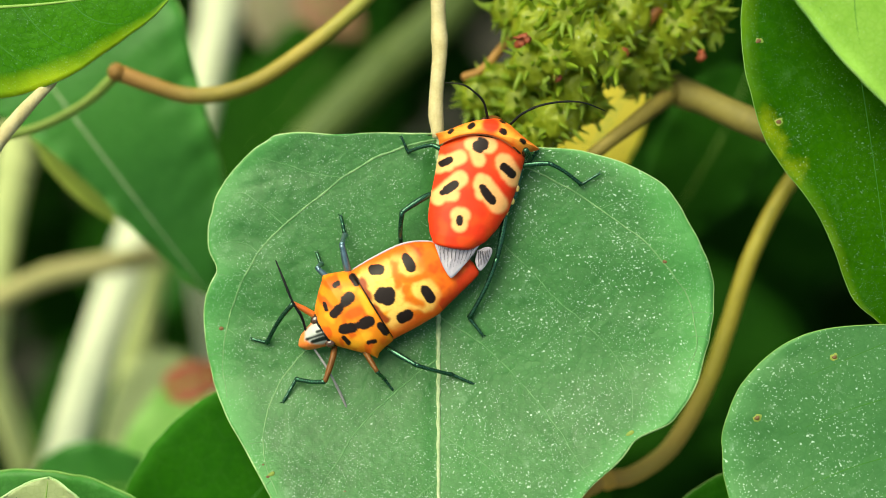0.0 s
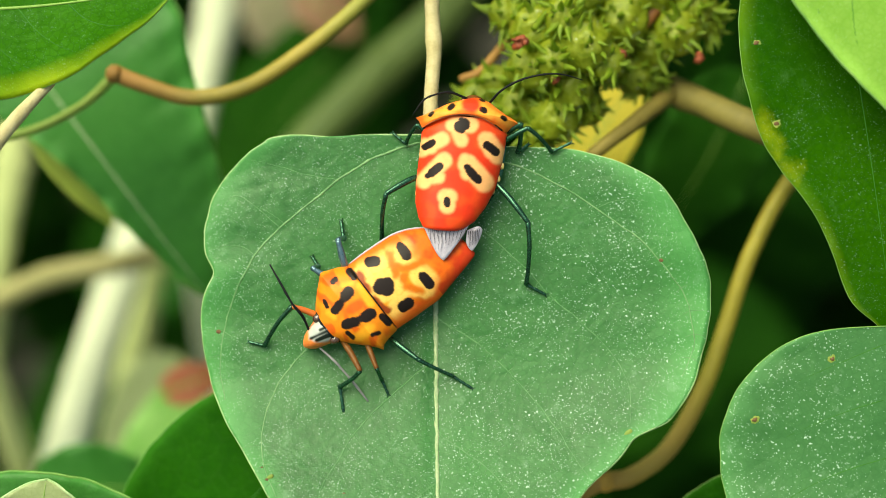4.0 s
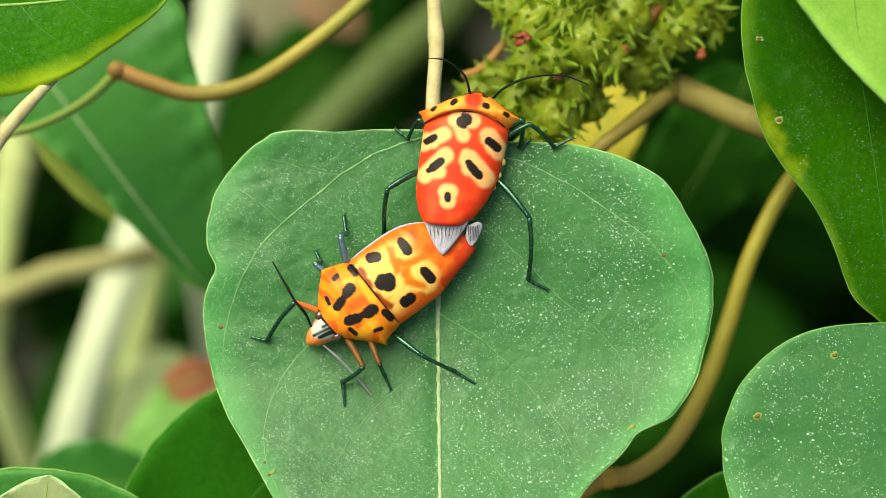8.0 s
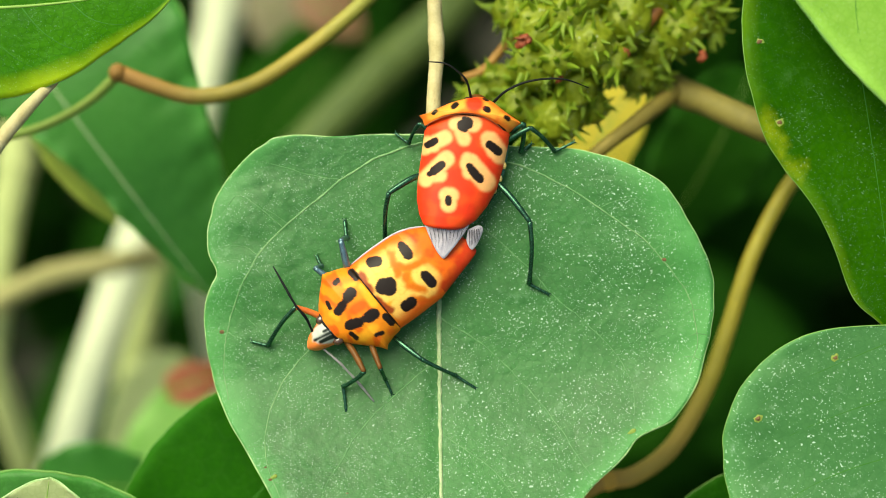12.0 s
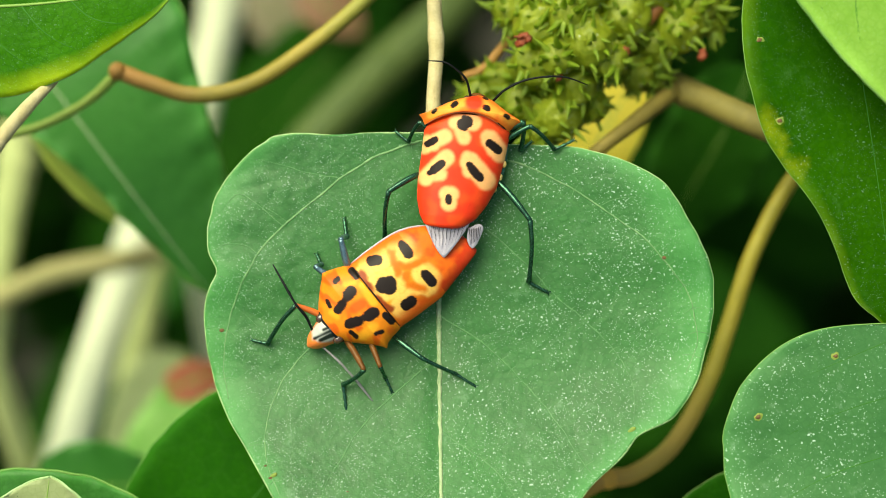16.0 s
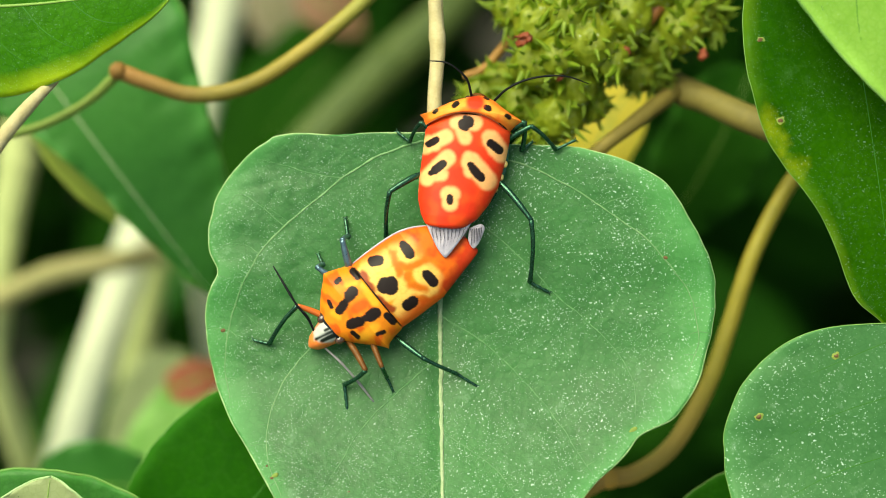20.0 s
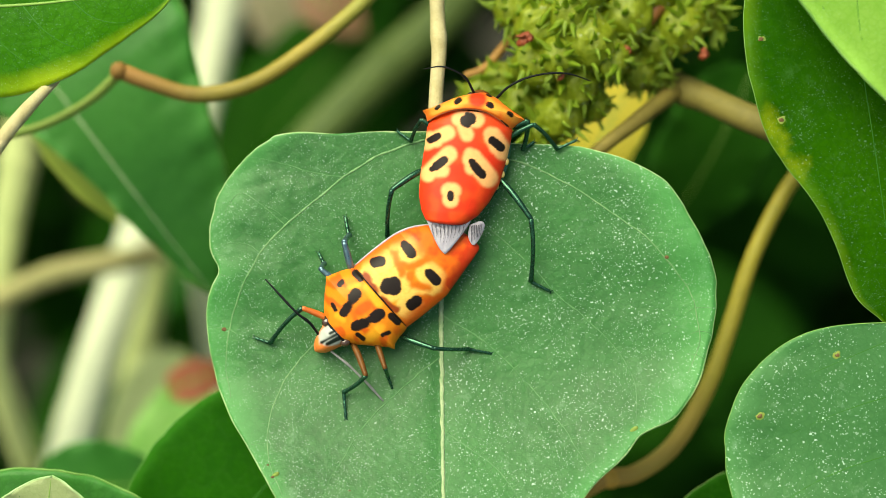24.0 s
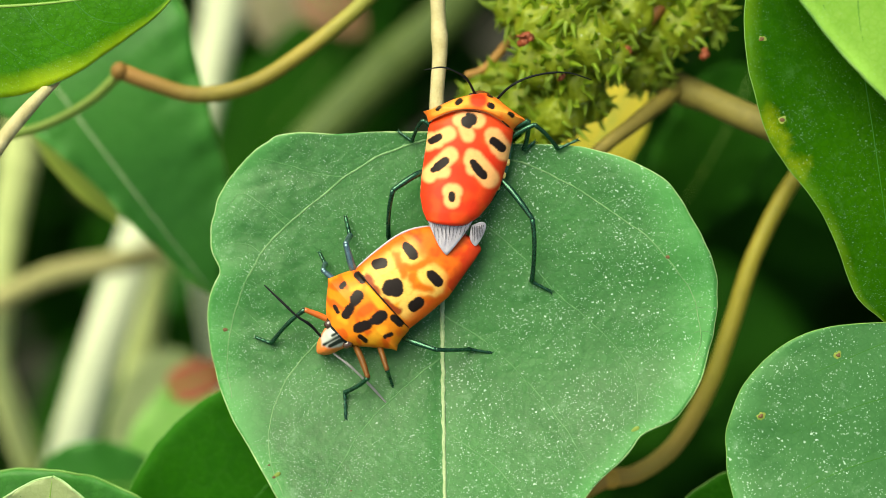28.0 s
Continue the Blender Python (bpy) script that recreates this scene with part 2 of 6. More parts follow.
M_STEM = plain_material("stem", (0.21, 0.17, 0.019), (0.34, 0.262, 0.043), 90, 0.6, tones=(((-44.9, -25.5, -7), 17, (0.42, 0.20, 0.05)), ((-2, -12, -1), 17, (0.22, 0.24, 0.035))))
# First tone: rusty node. Second: lower end lightened in colour, as if lit.
M_STEM_DARK = plain_material("stem_dark", (0.21, 0.19, 0.012), (0.34, 0.285, 0.03), 90, 0.6, tones=(((-70.4, -59.9, 16), 9, (0.52, 0.22, 0.05)), ((-62, -56, 16), 16, (0.62, 0.42, 0.085))))
M_STEM_BROWN = plain_material("stem_brown", (0.25, 0.12, 0.02), (0.36, 0.19, 0.038), 90, 0.65)
M_STEM_TAN = plain_material("stem_tan", (0.62, 0.33, 0.045), (0.76, 0.46, 0.085), 90, 0.65)
M_TWIG = plain_material("twig", (0.11, 0.10, 0.016), (0.205, 0.165, 0.035), 130, 0.7)
M_FORK = plain_material("fork", (0.14, 0.11, 0.016), (0.24, 0.185, 0.034), 130, 0.7)
M_CANE = plain_material("pale_cane", (0.57, 0.62, 0.40), (0.70, 0.74, 0.51), 40, 0.7)
M_CANE_DULL = plain_material("dull_cane", (0.31, 0.37, 0.13), (0.44, 0.48, 0.20), 40, 0.7)
M_CROSS = plain_material("cross_cane", (0.25, 0.25, 0.09), (0.36, 0.32, 0.14), 40, 0.7)
M_OLIVE = plain_material("olive_cane", (0.042, 0.078, 0.011), (0.085, 0.125, 0.02), 40, 0.7)
M_GREEN_STEM = plain_material("green_stem", (0.16, 0.25, 0.03), (0.25, 0.34, 0.05), 90, 0.6)
M_CAPSULE = fruit_material("capsule", (0.20, 0.28, 0.007), (0.42, 0.49, 0.04), (0.26, 0.17, 0.02))
M_SPINE = fruit_material("spine", (0.18, 0.30, 0.010), (0.34, 0.46, 0.045), (0.24, 0.30, 0.03))
M_CALYX_STALK = plain_material("calyx_stalk", (0.14, 0.045, 0.008), (0.24, 0.095, 0.018), 200, 0.6, 0.5)
M_RUST = plain_material("rust", (0.28, 0.05, 0.02), (0.40, 0.12, 0.04), 300, 0.6)
M_CALYX = plain_material("calyx", (0.13, 0.025, 0.006), (0.30, 0.055, 0.012), 500, 0.6)
M_HALO = plain_material("halo", (0.10, 0.20, 0.02), (0.24, 0.27, 0.04), 900, 0.6)
M_PIT = plain_material("pit", (0.085, 0.045, 0.012), (0.14, 0.07, 0.02), 900, 0.7)
M_SHELL = shell_material("shell")
M_LEG = plain_material("leg", (0.010, 0.050, 0.028), (0.022, 0.100, 0.050), 700, 0.26, 0.2, 0.0001, 0.75, 0.4)
M_LEG_BLUE = plain_material("leg_blue", (0.05, 0.11, 0.14), (0.15, 0.24, 0.29), 700, 0.30, 0.2, 0.0001, 0.75, 0.4)
M_LEG_RED = plain_material("leg_red", (0.055, 0.022, 0.005), (0.17, 0.062, 0.010), 700, 0.45, 0.2, 0.0001, 0.0, 0.05, gloss=0.2)
M_LEG_ORANGE = plain_material("leg_orange", (0.42, 0.08, 0.012), (0.58, 0.14, 0.02), 700, 0.32, 0.2, 0.0001, 0.0, 0.4)
M_ANT = plain_material("antenna", (0.002, 0.003, 0.004), (0.005, 0.007, 0.008), 900, 0.5, 0.2, 0.0001, gloss=0.15)
M_ANT_GREY = plain_material("antenna_grey", (0.14, 0.14, 0.14), (0.24, 0.24, 0.24), 900, 0.5, 0.2, 0.0001)
M_EYE = plain_material("eye", (0.045, 0.020, 0.012), (0.09, 0.04, 0.025), 900, 0.2, 0.1, 0.0001, 0.0, 0.8)
M_WING = plain_material("wing", (0.30, 0.275, 0.335), (0.42, 0.39, 0.455), 500, 0.4, 0.3, 0.0002)
M_WING_DARK = plain_material("wing_vein", (0.035, 0.03, 0.04), (0.075, 0.065, 0.08), 500, 0.5)
# Dark soil, its colour lowered further to stand for shade under the shrub.
M_SOIL = plain_material("soil", (0.010, 0.011, 0.006), (0.024, 0.020, 0.011), 3, 0.9, 0.6, 0.01)


# ---- mesh helpers (millimetres in, metres out) ----
def mesh_of(name, verts, faces, mat, smooth=True):
    me = bpy.data.meshes.new(name)
    me.from_pydata([tuple(c * MM for c in v) for v in verts], [], faces)
    me.materials.append(mat)
    if smooth:
        me.polygons.foreach_set("use_smooth", [True] * len(me.polygons))
    me.update()
    return me


def part(name, shape, mat, parent, label="", smooth=True):
    ob = new(name, mesh_of(name, shape[0], shape[1], mat, smooth))
    ob.parent = parent
    if label:
        tagged(ob, label)
    return ob


def thing(name, base, label, category, group="", kind="", frame_of=PLANT):
    """An empty at a thing's base (millimetres in the plant's frame)."""
    ob = new(name)
    ob.empty_display_size = 0.005
    ob.matrix_world = frame_of @ pose(*(c * MM for c in base))
    return tagged(ob, label, category, group, kind)


def spline(points, n):
    """n points on a smooth curve through the given ones."""
    p = np.array(points, float)
    d = np.r_[0, np.cumsum(np.linalg.norm(np.diff(p[:, :3], axis=0), axis=1) ** 0.7)]
    ext = np.vstack([2 * p[0] - p[1], p, 2 * p[-1] - p[-2]])
    out = []
    for s in np.linspace(0, d[-1], n):
        i = min(max(np.searchsorted(d, s) - 1, 0), len(p) - 2)
        f = (s - d[i]) / (d[i + 1] - d[i])
        a, b, c, e = ext[i:i + 4]
        out.append(0.5 * (2 * b + (c - a) * f + (2 * a - 5 * b + 4 * c - e) * f * f + (3 * b - a - 3 * c + e) * f ** 3))
    return np.array(out)


def tube(points, radii, n=24, sides=10, origin=(0, 0, 0), flat=1.0, knots=(), rough=0.0, seed=1):
    """A round, tapering rod along a smooth curve. knots: (place along 0..1, swelling, width)."""
    p = spline(points, n) if n else np.array(points, float)
    n = len(p)
    p = p - np.array(origin)
    r = np.interp(np.linspace(0, 1, n), np.linspace(0, 1, len(radii)), radii)
    s = np.linspace(0, 1, n)
    for at, swell, width in knots:
        r = r * (1 + swell * np.exp(-((s - at) / width) ** 2))
    rng = np.random.RandomState(seed)
    tan = np.gradient(p, axis=0)
    tan /= np.linalg.norm(tan, axis=1)[:, None]
    up = np.array([0.0, 0.0, 1.0]) if abs(tan[0][2]) < 0.9 else np.array([0.0, 1.0, 0.0])
    verts, faces = [], []
    for i in range(n):
        side = np.cross(tan[i], up)
        side /= np.linalg.norm(side)
        up = np.cross(side, tan[i])
        for k in range(sides):
            a = 2 * math.pi * k / sides
            q = r[i] * (1 + rough * rng.uniform(-1, 1))
            verts.append(p[i] + q * (math.cos(a) * side + flat * math.sin(a) * up))
    for i in range(n - 1):
        for k in range(sides):
            a, b = i * sides + k, i * sides + (k + 1) % sides
            faces.append((a, b, b + sides, a + sides))
    c0, c1 = len(verts), len(verts) + 1
    verts += [p[0] - tan[0] * r[0] * 0.5, p[-1] + tan[-1] * r[-1] * 0.5]
    for k in range(sides):
        faces.append((c0, (k + 1) % sides, k))
        faces.append((c1, (n - 1) * sides + k, (n - 1) * sides + (k + 1) % sides))
    return verts, faces


def ball(center, radii, rings=10, segs=16, turn=0.0):
    """An ellipsoid, turned about z by so many degrees."""
    v, f = [], []
    ca, sa = math.cos(radians(turn)), math.sin(radians(turn))
    for i in range(rings + 1):
        th = math.pi * i / rings
        for k in range(segs):
            a = 2 * math.pi * k / segs
            x, y = radii[0] * math.sin(th) * math.cos(a), radii[1] * math.sin(th) * math.sin(a)
            v.append((center[0] + ca * x - sa * y, center[1] + sa * x + ca * y, center[2] + radii[2] * math.cos(th)))
    for i in range(rings):
        for k in range(segs):
            a, b = i * segs + k, i * segs + (k + 1) % segs
            f.append((a, a + segs, b + segs, b))
    return v, f


def joined(shapes):
    v, f = [], []
    for sv, sf in shapes:
        k = len(v)
        v += list(sv)
        f += [tuple(i + k for i in face) for face in sf]
    return v, f


def blade_part(blade, ns, nt, mat, parent, thick=0.3, power=1.0, swell=None):
    """A blade mesh that also carries how near each place is to the margin, 0 to 1."""
    verts, faces = blade.mesh(ns, nt, thick, power)
    one = [max(abs(-1 + 2 * j / nt), (i / ns) ** 6) for i in range(ns + 1) for j in range(nt + 1)]
    if swell:
        rise = [h * (1 - m ** 8) * min(1.0, 40 * (k // (nt + 1)) / ns) for k, (h, m) in enumerate(zip(swell(verts[:len(one)]), one))]
        verts = [v + blade.face * h for v, h in zip(verts, rise * 2)]
    ob = part("blade", (verts, faces), mat, parent)
    near = ob.data.attributes.new("margin", "FLOAT", "POINT")
    near.data.foreach_set("value", one * 2)
    return ob


def soft(a, b, x):
    f = min(max((x - a) / (b - a), 0.0), 1.0)
    return f * f * (3 - 2 * f)


def smooth_through(x, xs, ys):
    """A smooth curve through (xs, ys) that never overshoots, at x."""
    d = np.diff(ys) / np.diff(xs)
    m = np.zeros(len(xs))
    same = d[:-1] * d[1:] > 0
    m[1:-1][same] = 2 * d[:-1][same] * d[1:][same] / (d[:-1][same] + d[1:][same])
    m[0], m[-1] = d[0], d[-1]
    i = np.clip(np.searchsorted(xs, x) - 1, 0, len(xs) - 2)
    w = xs[i + 1] - xs[i]
    f = (x - xs[i]) / w
    return (ys[i] * (1 + 2 * f) * (1 - f) ** 2 + m[i] * w * f * (1 - f) ** 2
            + ys[i + 1] * f * f * (3 - 2 * f) + m[i + 1] * w * f * f * (f - 1))


class Blade:
    """A leaf blade along a bent axis. stations: (place 0..1 on the axis, left half-width, right half-width), in millimetres."""

    def __init__(self, base, tip, stations, face=(0, 0, 1), bow=0.0, cup=0.0, wave=0.0, groove=0.0, bend=0.0, seed=1, waves=7, curl=0.0, cup_right=None, top=()):
        self.base, tip = np.array(base, float), np.array(tip, float)
        axis = tip - self.base
        self.length = np.linalg.norm(axis)
        self.axis = axis / self.length
        self.side = np.cross(np.array(face, float), self.axis)
        self.side /= np.linalg.norm(self.side)
        self.face = np.cross(self.axis, self.side)
        self.cup_right = cup if cup_right is None else cup_right
        st = np.array(stations, float)
        self.s = np.linspace(0, 1, 600) ** 1.8
        raw = [smooth_through(self.s ** 0.5, st[:, 0] ** 0.5, st[:, k]) for k in (1, 2)]
        wide = np.hanning(23) / np.hanning(23).sum()
        rough_edge = [[0.22 * noise.noise(Vector((q * 0.06 * self.length * 6, k * 7.7, seed * 3.3))) + 0.10 * noise.noise(Vector((q * 0.2 * self.length * 6, k * 5.1, seed))) for q in self.s] for k in (1, 2)]
        raw = [np.maximum(q + np.array(e) * np.minimum(1.0, q / 3.0), 0.0) for q, e in zip(raw, rough_edge)]
        self.l, self.r = (np.r_[q[:11], np.convolve(q, wide, "valid"), q[-11:]] for q in raw)
        self.top = top
        self.bow, self.cup, self.wave, self.groove, self.bend, self.seed, self.waves, self.curl = bow, cup, wave, groove, bend, seed, waves, curl

    def half(self, s, t):
        return np.interp(s, self.s, self.l if t < 0 else self.r)

    def point(self, s, t):
        """Local place (from the base) at s along the axis and t from -1 (left edge) to 1 (right edge)."""
        w = self.half(s, t)
        x = t * w + self.bend * 4 * s * (1 - s)
        h = self.bow * 4 * s * (1 - s) + self.curl * (max(0.0, s - 0.3) ** 2 + 0.65 * max(0.0, s - 0.38) ** 2) + (self.cup if t < 0 else self.cup_right) * t * t * w * 0.1
        h -= self.groove * math.exp(-(t * w / 1.6) ** 2) * (1 - s)
        edge = max(0.0, abs(t) - 0.45) / 0.55
        h += self.wave * edge * edge * math.sin(s * self.waves * 3.1 + self.seed + (2.0 if t > 0 else 0.0))
        h += 0.35 * self.wave * edge * math.sin(s * self.waves * 8.3 + self.seed * 2.7 + t)
        along = s * self.length
        if self.top:
            along -= float(np.interp(x, *zip(*self.top))) * math.exp(-s / 0.035)
        return self.axis * along + self.side * x + self.face * h

    def at(self, u, v):
        """The local place on the blade over plant coordinates (u, v), for a blade that faces the viewer."""
        s, t = 0.5, 0.0
        for _ in range(40):
            p = self.point(s, t)
            e = np.array([u, v]) - (p[:2] + self.base[:2])
            s = min(max(s + (e @ self.axis[:2]) / self.length, 0.0), 1.0)
            t = min(max(t + 0.7 * (e @ self.side[:2]) / max(self.half(s, t), 2.0), -1.0), 1.0)
        return self.point(s, t)

    def mesh(self, ns=60, nt=24, thick=0.3, power=1.0):
        v, f = [], []
        for k in (0, 1):
            for i in range(ns + 1):
                s = (i / ns) ** power
                for j in range(nt + 1):
                    t = -1 + 2 * j / nt
                    v.append(self.point(s, t) - self.face * thick * k)
        w = nt + 1
        half = (ns + 1) * w
        for i in range(ns):
            for j in range(nt):
                a = i * w + j
                f.append((a, a + 1, a + w + 1, a + w))
                f.append((half + a, half + a + w, half + a + w + 1, half + a + 1))
        border = [(i * w, (i + 1) * w) for i in range(ns)] + [((i + 1) * w + nt, i * w + nt) for i in range(ns)]
        border += [(j + 1, j) for j in range(nt)] + [(ns * w + j, ns * w + j + 1) for j in range(nt)]
        f += [(a, b, b + half, a + half) for a, b in border]
        return v, [q[::-1] for q in f]

    def line(self, pairs, radii, n=30, lift=0.02, sides=6, flat=0.5):
        """A vein along (s, t) pairs on the blade."""
        st = spline([(a, b, 0) for a, b in pairs], n)
        return tube([self.point(min(max(a, 0), 1), min(max(b, -1), 1)) + self.face * lift for a, b, _ in st], radii, 0, sides, flat=flat)

    def edge(self, radius=0.28, n=120, power=1.0):
        out = []
        for sgn in (-1, 1):
            pts = [self.point((i / n) ** power, sgn) - self.face * 0.15 for i in range(n + 1)]
            keep = [pts[0]]
            for q in pts[1:]:
                if np.linalg.norm(q - keep[-1]) > 0.12:
                    keep.append(q)
            out.append(tube(keep, [radius], 0, 6))
        return out


def ovate(width, p=0.55, q=0.9, n=24, skew=1.0):
    """Stations of an ovate leaf of that greatest half-width; skew widens its right half."""
    s = np.linspace(0, 1, n)
    h = s ** p * (1 - s) ** q
    h = h / h.max() * width
    return [(a, b, b * skew) for a, b in zip(s, h)]


def leaf(name, blade, mat, label, group="", ns=50, nt=20, rim=0.22, pairs=5, rib=0.35, category="leaf", rib_mat=None, stalk=None, power=1.0, rim_mat=None):
    """A leaf: blade, midrib, side veins, rim, and its stalk (points from the base)."""
    ob = thing(name, blade.base, label, category, group)
    blade_part(blade, ns, nt, mat, ob, 0.3, power)
    part("midrib", blade.line([(0.0, 0), (0.5, 0), (0.97, 0)], [rib, rib * 0.7, rib * 0.2]), rib_mat or M_MIDRIB_DIM, ob)
    for i in range(pairs):
        s0 = 0.04 + 0.8 * i / max(pairs, 1)
        for sgn in (-1, 1):
            s1 = s0 + 0.02 * sgn
            part("vein", blade.line([(s1, 0), (s1 + 0.06, sgn * 0.35), (s1 + 0.15, sgn * 0.7), (min(s1 + 0.24, 0.98), sgn * 0.9)],
                                    [rib * 0.35, rib * 0.25, rib * 0.1], 14, -0.03), M_VEIN_DIM, ob)
    if rim:
        for e in blade.edge(rim, 80, power):
            part("rim", e, rim_mat or M_RIM_DIM, ob)
    if stalk:
        part("stalk", tube(stalk[0], stalk[1], 24, 10, blade.base), stalk[2], ob)
    return ob


# ---- the main leaf ----
def both_sides(left, right):
    """Stations of a blade from the half-widths of its two sides."""
    places = sorted({p for p, _ in left} | {p for p, _ in right})
    return [(p, float(np.interp(p, *zip(*left))), float(np.interp(p, *zip(*right)))) for p in places]


MAIN_LEFT = [(0, 0.0), (0.001, 20.5), (0.004, 24.5), (0.012, 25.5), (0.026, 27.4), (0.045, 29.2), (0.07, 31.1), (0.1, 32.8), (0.13, 33.8), (0.165, 34.5), (0.2, 34.7), (0.225, 34.1), (0.243, 33.3), (0.258, 33.2), (0.272, 34.0), (0.3, 34.9), (0.34, 35.3), (0.4, 34.9), (0.46, 33.9), (0.53, 31.4), (0.6, 27.8), (0.65, 25.2), (0.72, 21.5), (0.79, 17.0), (0.895, 9.0), (1, 0.0)]
MAIN_RIGHT = [(0, 0.0), (0.01475, 1.0), (0.022, 6.0), (0.03, 20.2), (0.036, 22.1), (0.05, 26.2), (0.07, 30.0), (0.1, 33.8), (0.14, 36.1), (0.19, 38.2), (0.24, 40.2), (0.285, 41.1), (0.33, 40.9), (0.38, 40.3), (0.43, 39.1), (0.455, 38.4), (0.48, 37.4), (0.515, 35.4), (0.54, 34.0), (0.556, 29.3), (0.575, 28.2), (0.6, 26.5), (0.65, 21.8), (0.72, 17.5), (0.79, 13.5), (0.895, 7.5), (1, 0.0)]
# rise and dip of the upper border left of the stalk: (millimetres from the midrib, rise)
MAIN_TOP = [(-26, 0.0), (-21.4, 0.32), (-19.2, 0.2), (-17, -0.05), (-14.5, -0.25), (-12.5, -0.1), (-10.3, 0.17), (-5, 0.0), (0, 0.0)]
MAIN = Blade((-1.1, 17.85, 0), (-0.17, -62.82, 0), both_sides(MAIN_LEFT, MAIN_RIGHT),
    bow=0.3, cup=-0.35, cup_right=0.8, wave=0.6, groove=0.55, seed=3, waves=6, curl=46, top=MAIN_TOP)


# side veins of the main leaf: their way over the blade (millimetres) and their thickness
VEINS_LEFT = [
    ([(-1.4, 17.1), (-5.4, 16.1), (-9.9, 14.4), (-13.5, 12.4), (-16.5, 10.2), (-19.5, 7.7), (-24.2, 3.9), (-28.0, -0.3), (-30.1, -4.2), (-31.7, -8.0), (-32.9, -12.7), (-33.3, -16.9), (-32.4, -21.9)], 0.32),
    ([(-0.9, -15.9), (-7.1, -21.0), (-12.5, -26.4), (-15.4, -30.8), (-17.3, -33.9), (-18.3, -36.7)], 0.24),
    ([(-0.9, 0.1), (-8.0, -4.6), (-15.6, -10.1), (-20.3, -14.5), (-23.7, -18.6), (-25.1, -21.5), (-26.1, -23.7), (-26.5, -26.6), (-26.4, -30.0), (-25.5, -32.8), (-24.3, -35.7)], 0.26),
    ([(-0.9, -33.9), (-3.2, -35.5), (-5.7, -37.8)], 0.22),
    ([(-15.6, 11.0), (-20.8, 12.0), (-25.9, 13.5), (-29.4, 14.2)], 0.12),
    ([(-24.2, 3.9), (-26.7, 5.9), (-30.6, 8.6), (-32.3, 7.8), (-33.4, 5.9)], 0.14),
    ([(-28.0, -0.3), (-30.2, 1.1), (-33.1, 1.1), (-34.0, 0.1)], 0.12),
]
VEINS_RIGHT = [
    ([(1.4, 16.1), (5.6, 14.9), (9.8, 13.6), (13.7, 12.3), (17.5, 10.3), (20.0, 8.9), (23.3, 6.8), (26.7, 4.3), (29.2, 2.6), (30.9, 0.9), (32.4, -0.8), (34.2, -3.0), (36.1, -5.8), (37.2, -8.8), (37.6, -11.7), (37.4, -14.6), (35.8, -18.2)], 0.28),
    ([(-1.0, 9.0), (5.6, 3.9), (8.2, 1.8), (12.8, -2.5), (17.0, -7.1), (20.0, -9.3), (22.5, -11.8), (25.0, -14.3), (27.3, -18.0), (28.2, -20.9), (27.9, -25.0)], 0.24),
    ([(-0.9, -9.5), (5.7, -13.7), (9.1, -16.8), (12.2, -19.9), (16.0, -24.3), (18.8, -28.7), (21.6, -32.8)], 0.24),
    ([(-0.8, -26.6), (2.8, -28.8), (7.3, -32.0), (9.5, -34.6), (10.8, -36.9)], 0.22),
    ([(23.3, 6.8), (27.5, 8.1), (30.8, 7.7)], 0.1),
]
MAIN_VEINS = VEINS_LEFT + VEINS_RIGHT


def pucker(verts):
    """How far the blade swells between its veins, in millimetres, over places given from its base."""
    ways = np.vstack([spline([(*q, 0) for q in route], 60)[:, :2] for route, r in MAIN_VEINS] + [np.stack([np.linspace(-1.1, -0.4, 90), np.linspace(17, -45, 90)], 1)])
    out = []
    for v in verts:
        q = np.array(v[:2]) + MAIN.base[:2]
        d = math.sqrt(((ways - q) ** 2).sum(axis=1).min())
        far = 1 - math.exp(-(d / 2.2) ** 2)
        amount = 0.05 + 0.28 * soft(-16, -28, q[0]) * soft(-22, -8, q[1])
        crumple = noise.noise(Vector((q[0] * 0.22, q[1] * 0.22, 4))) + 0.5 * noise.noise(Vector((q[0] * 0.55, q[1] * 0.55, 8)))
        out.append(far * (0.14 + amount * crumple))
    return out


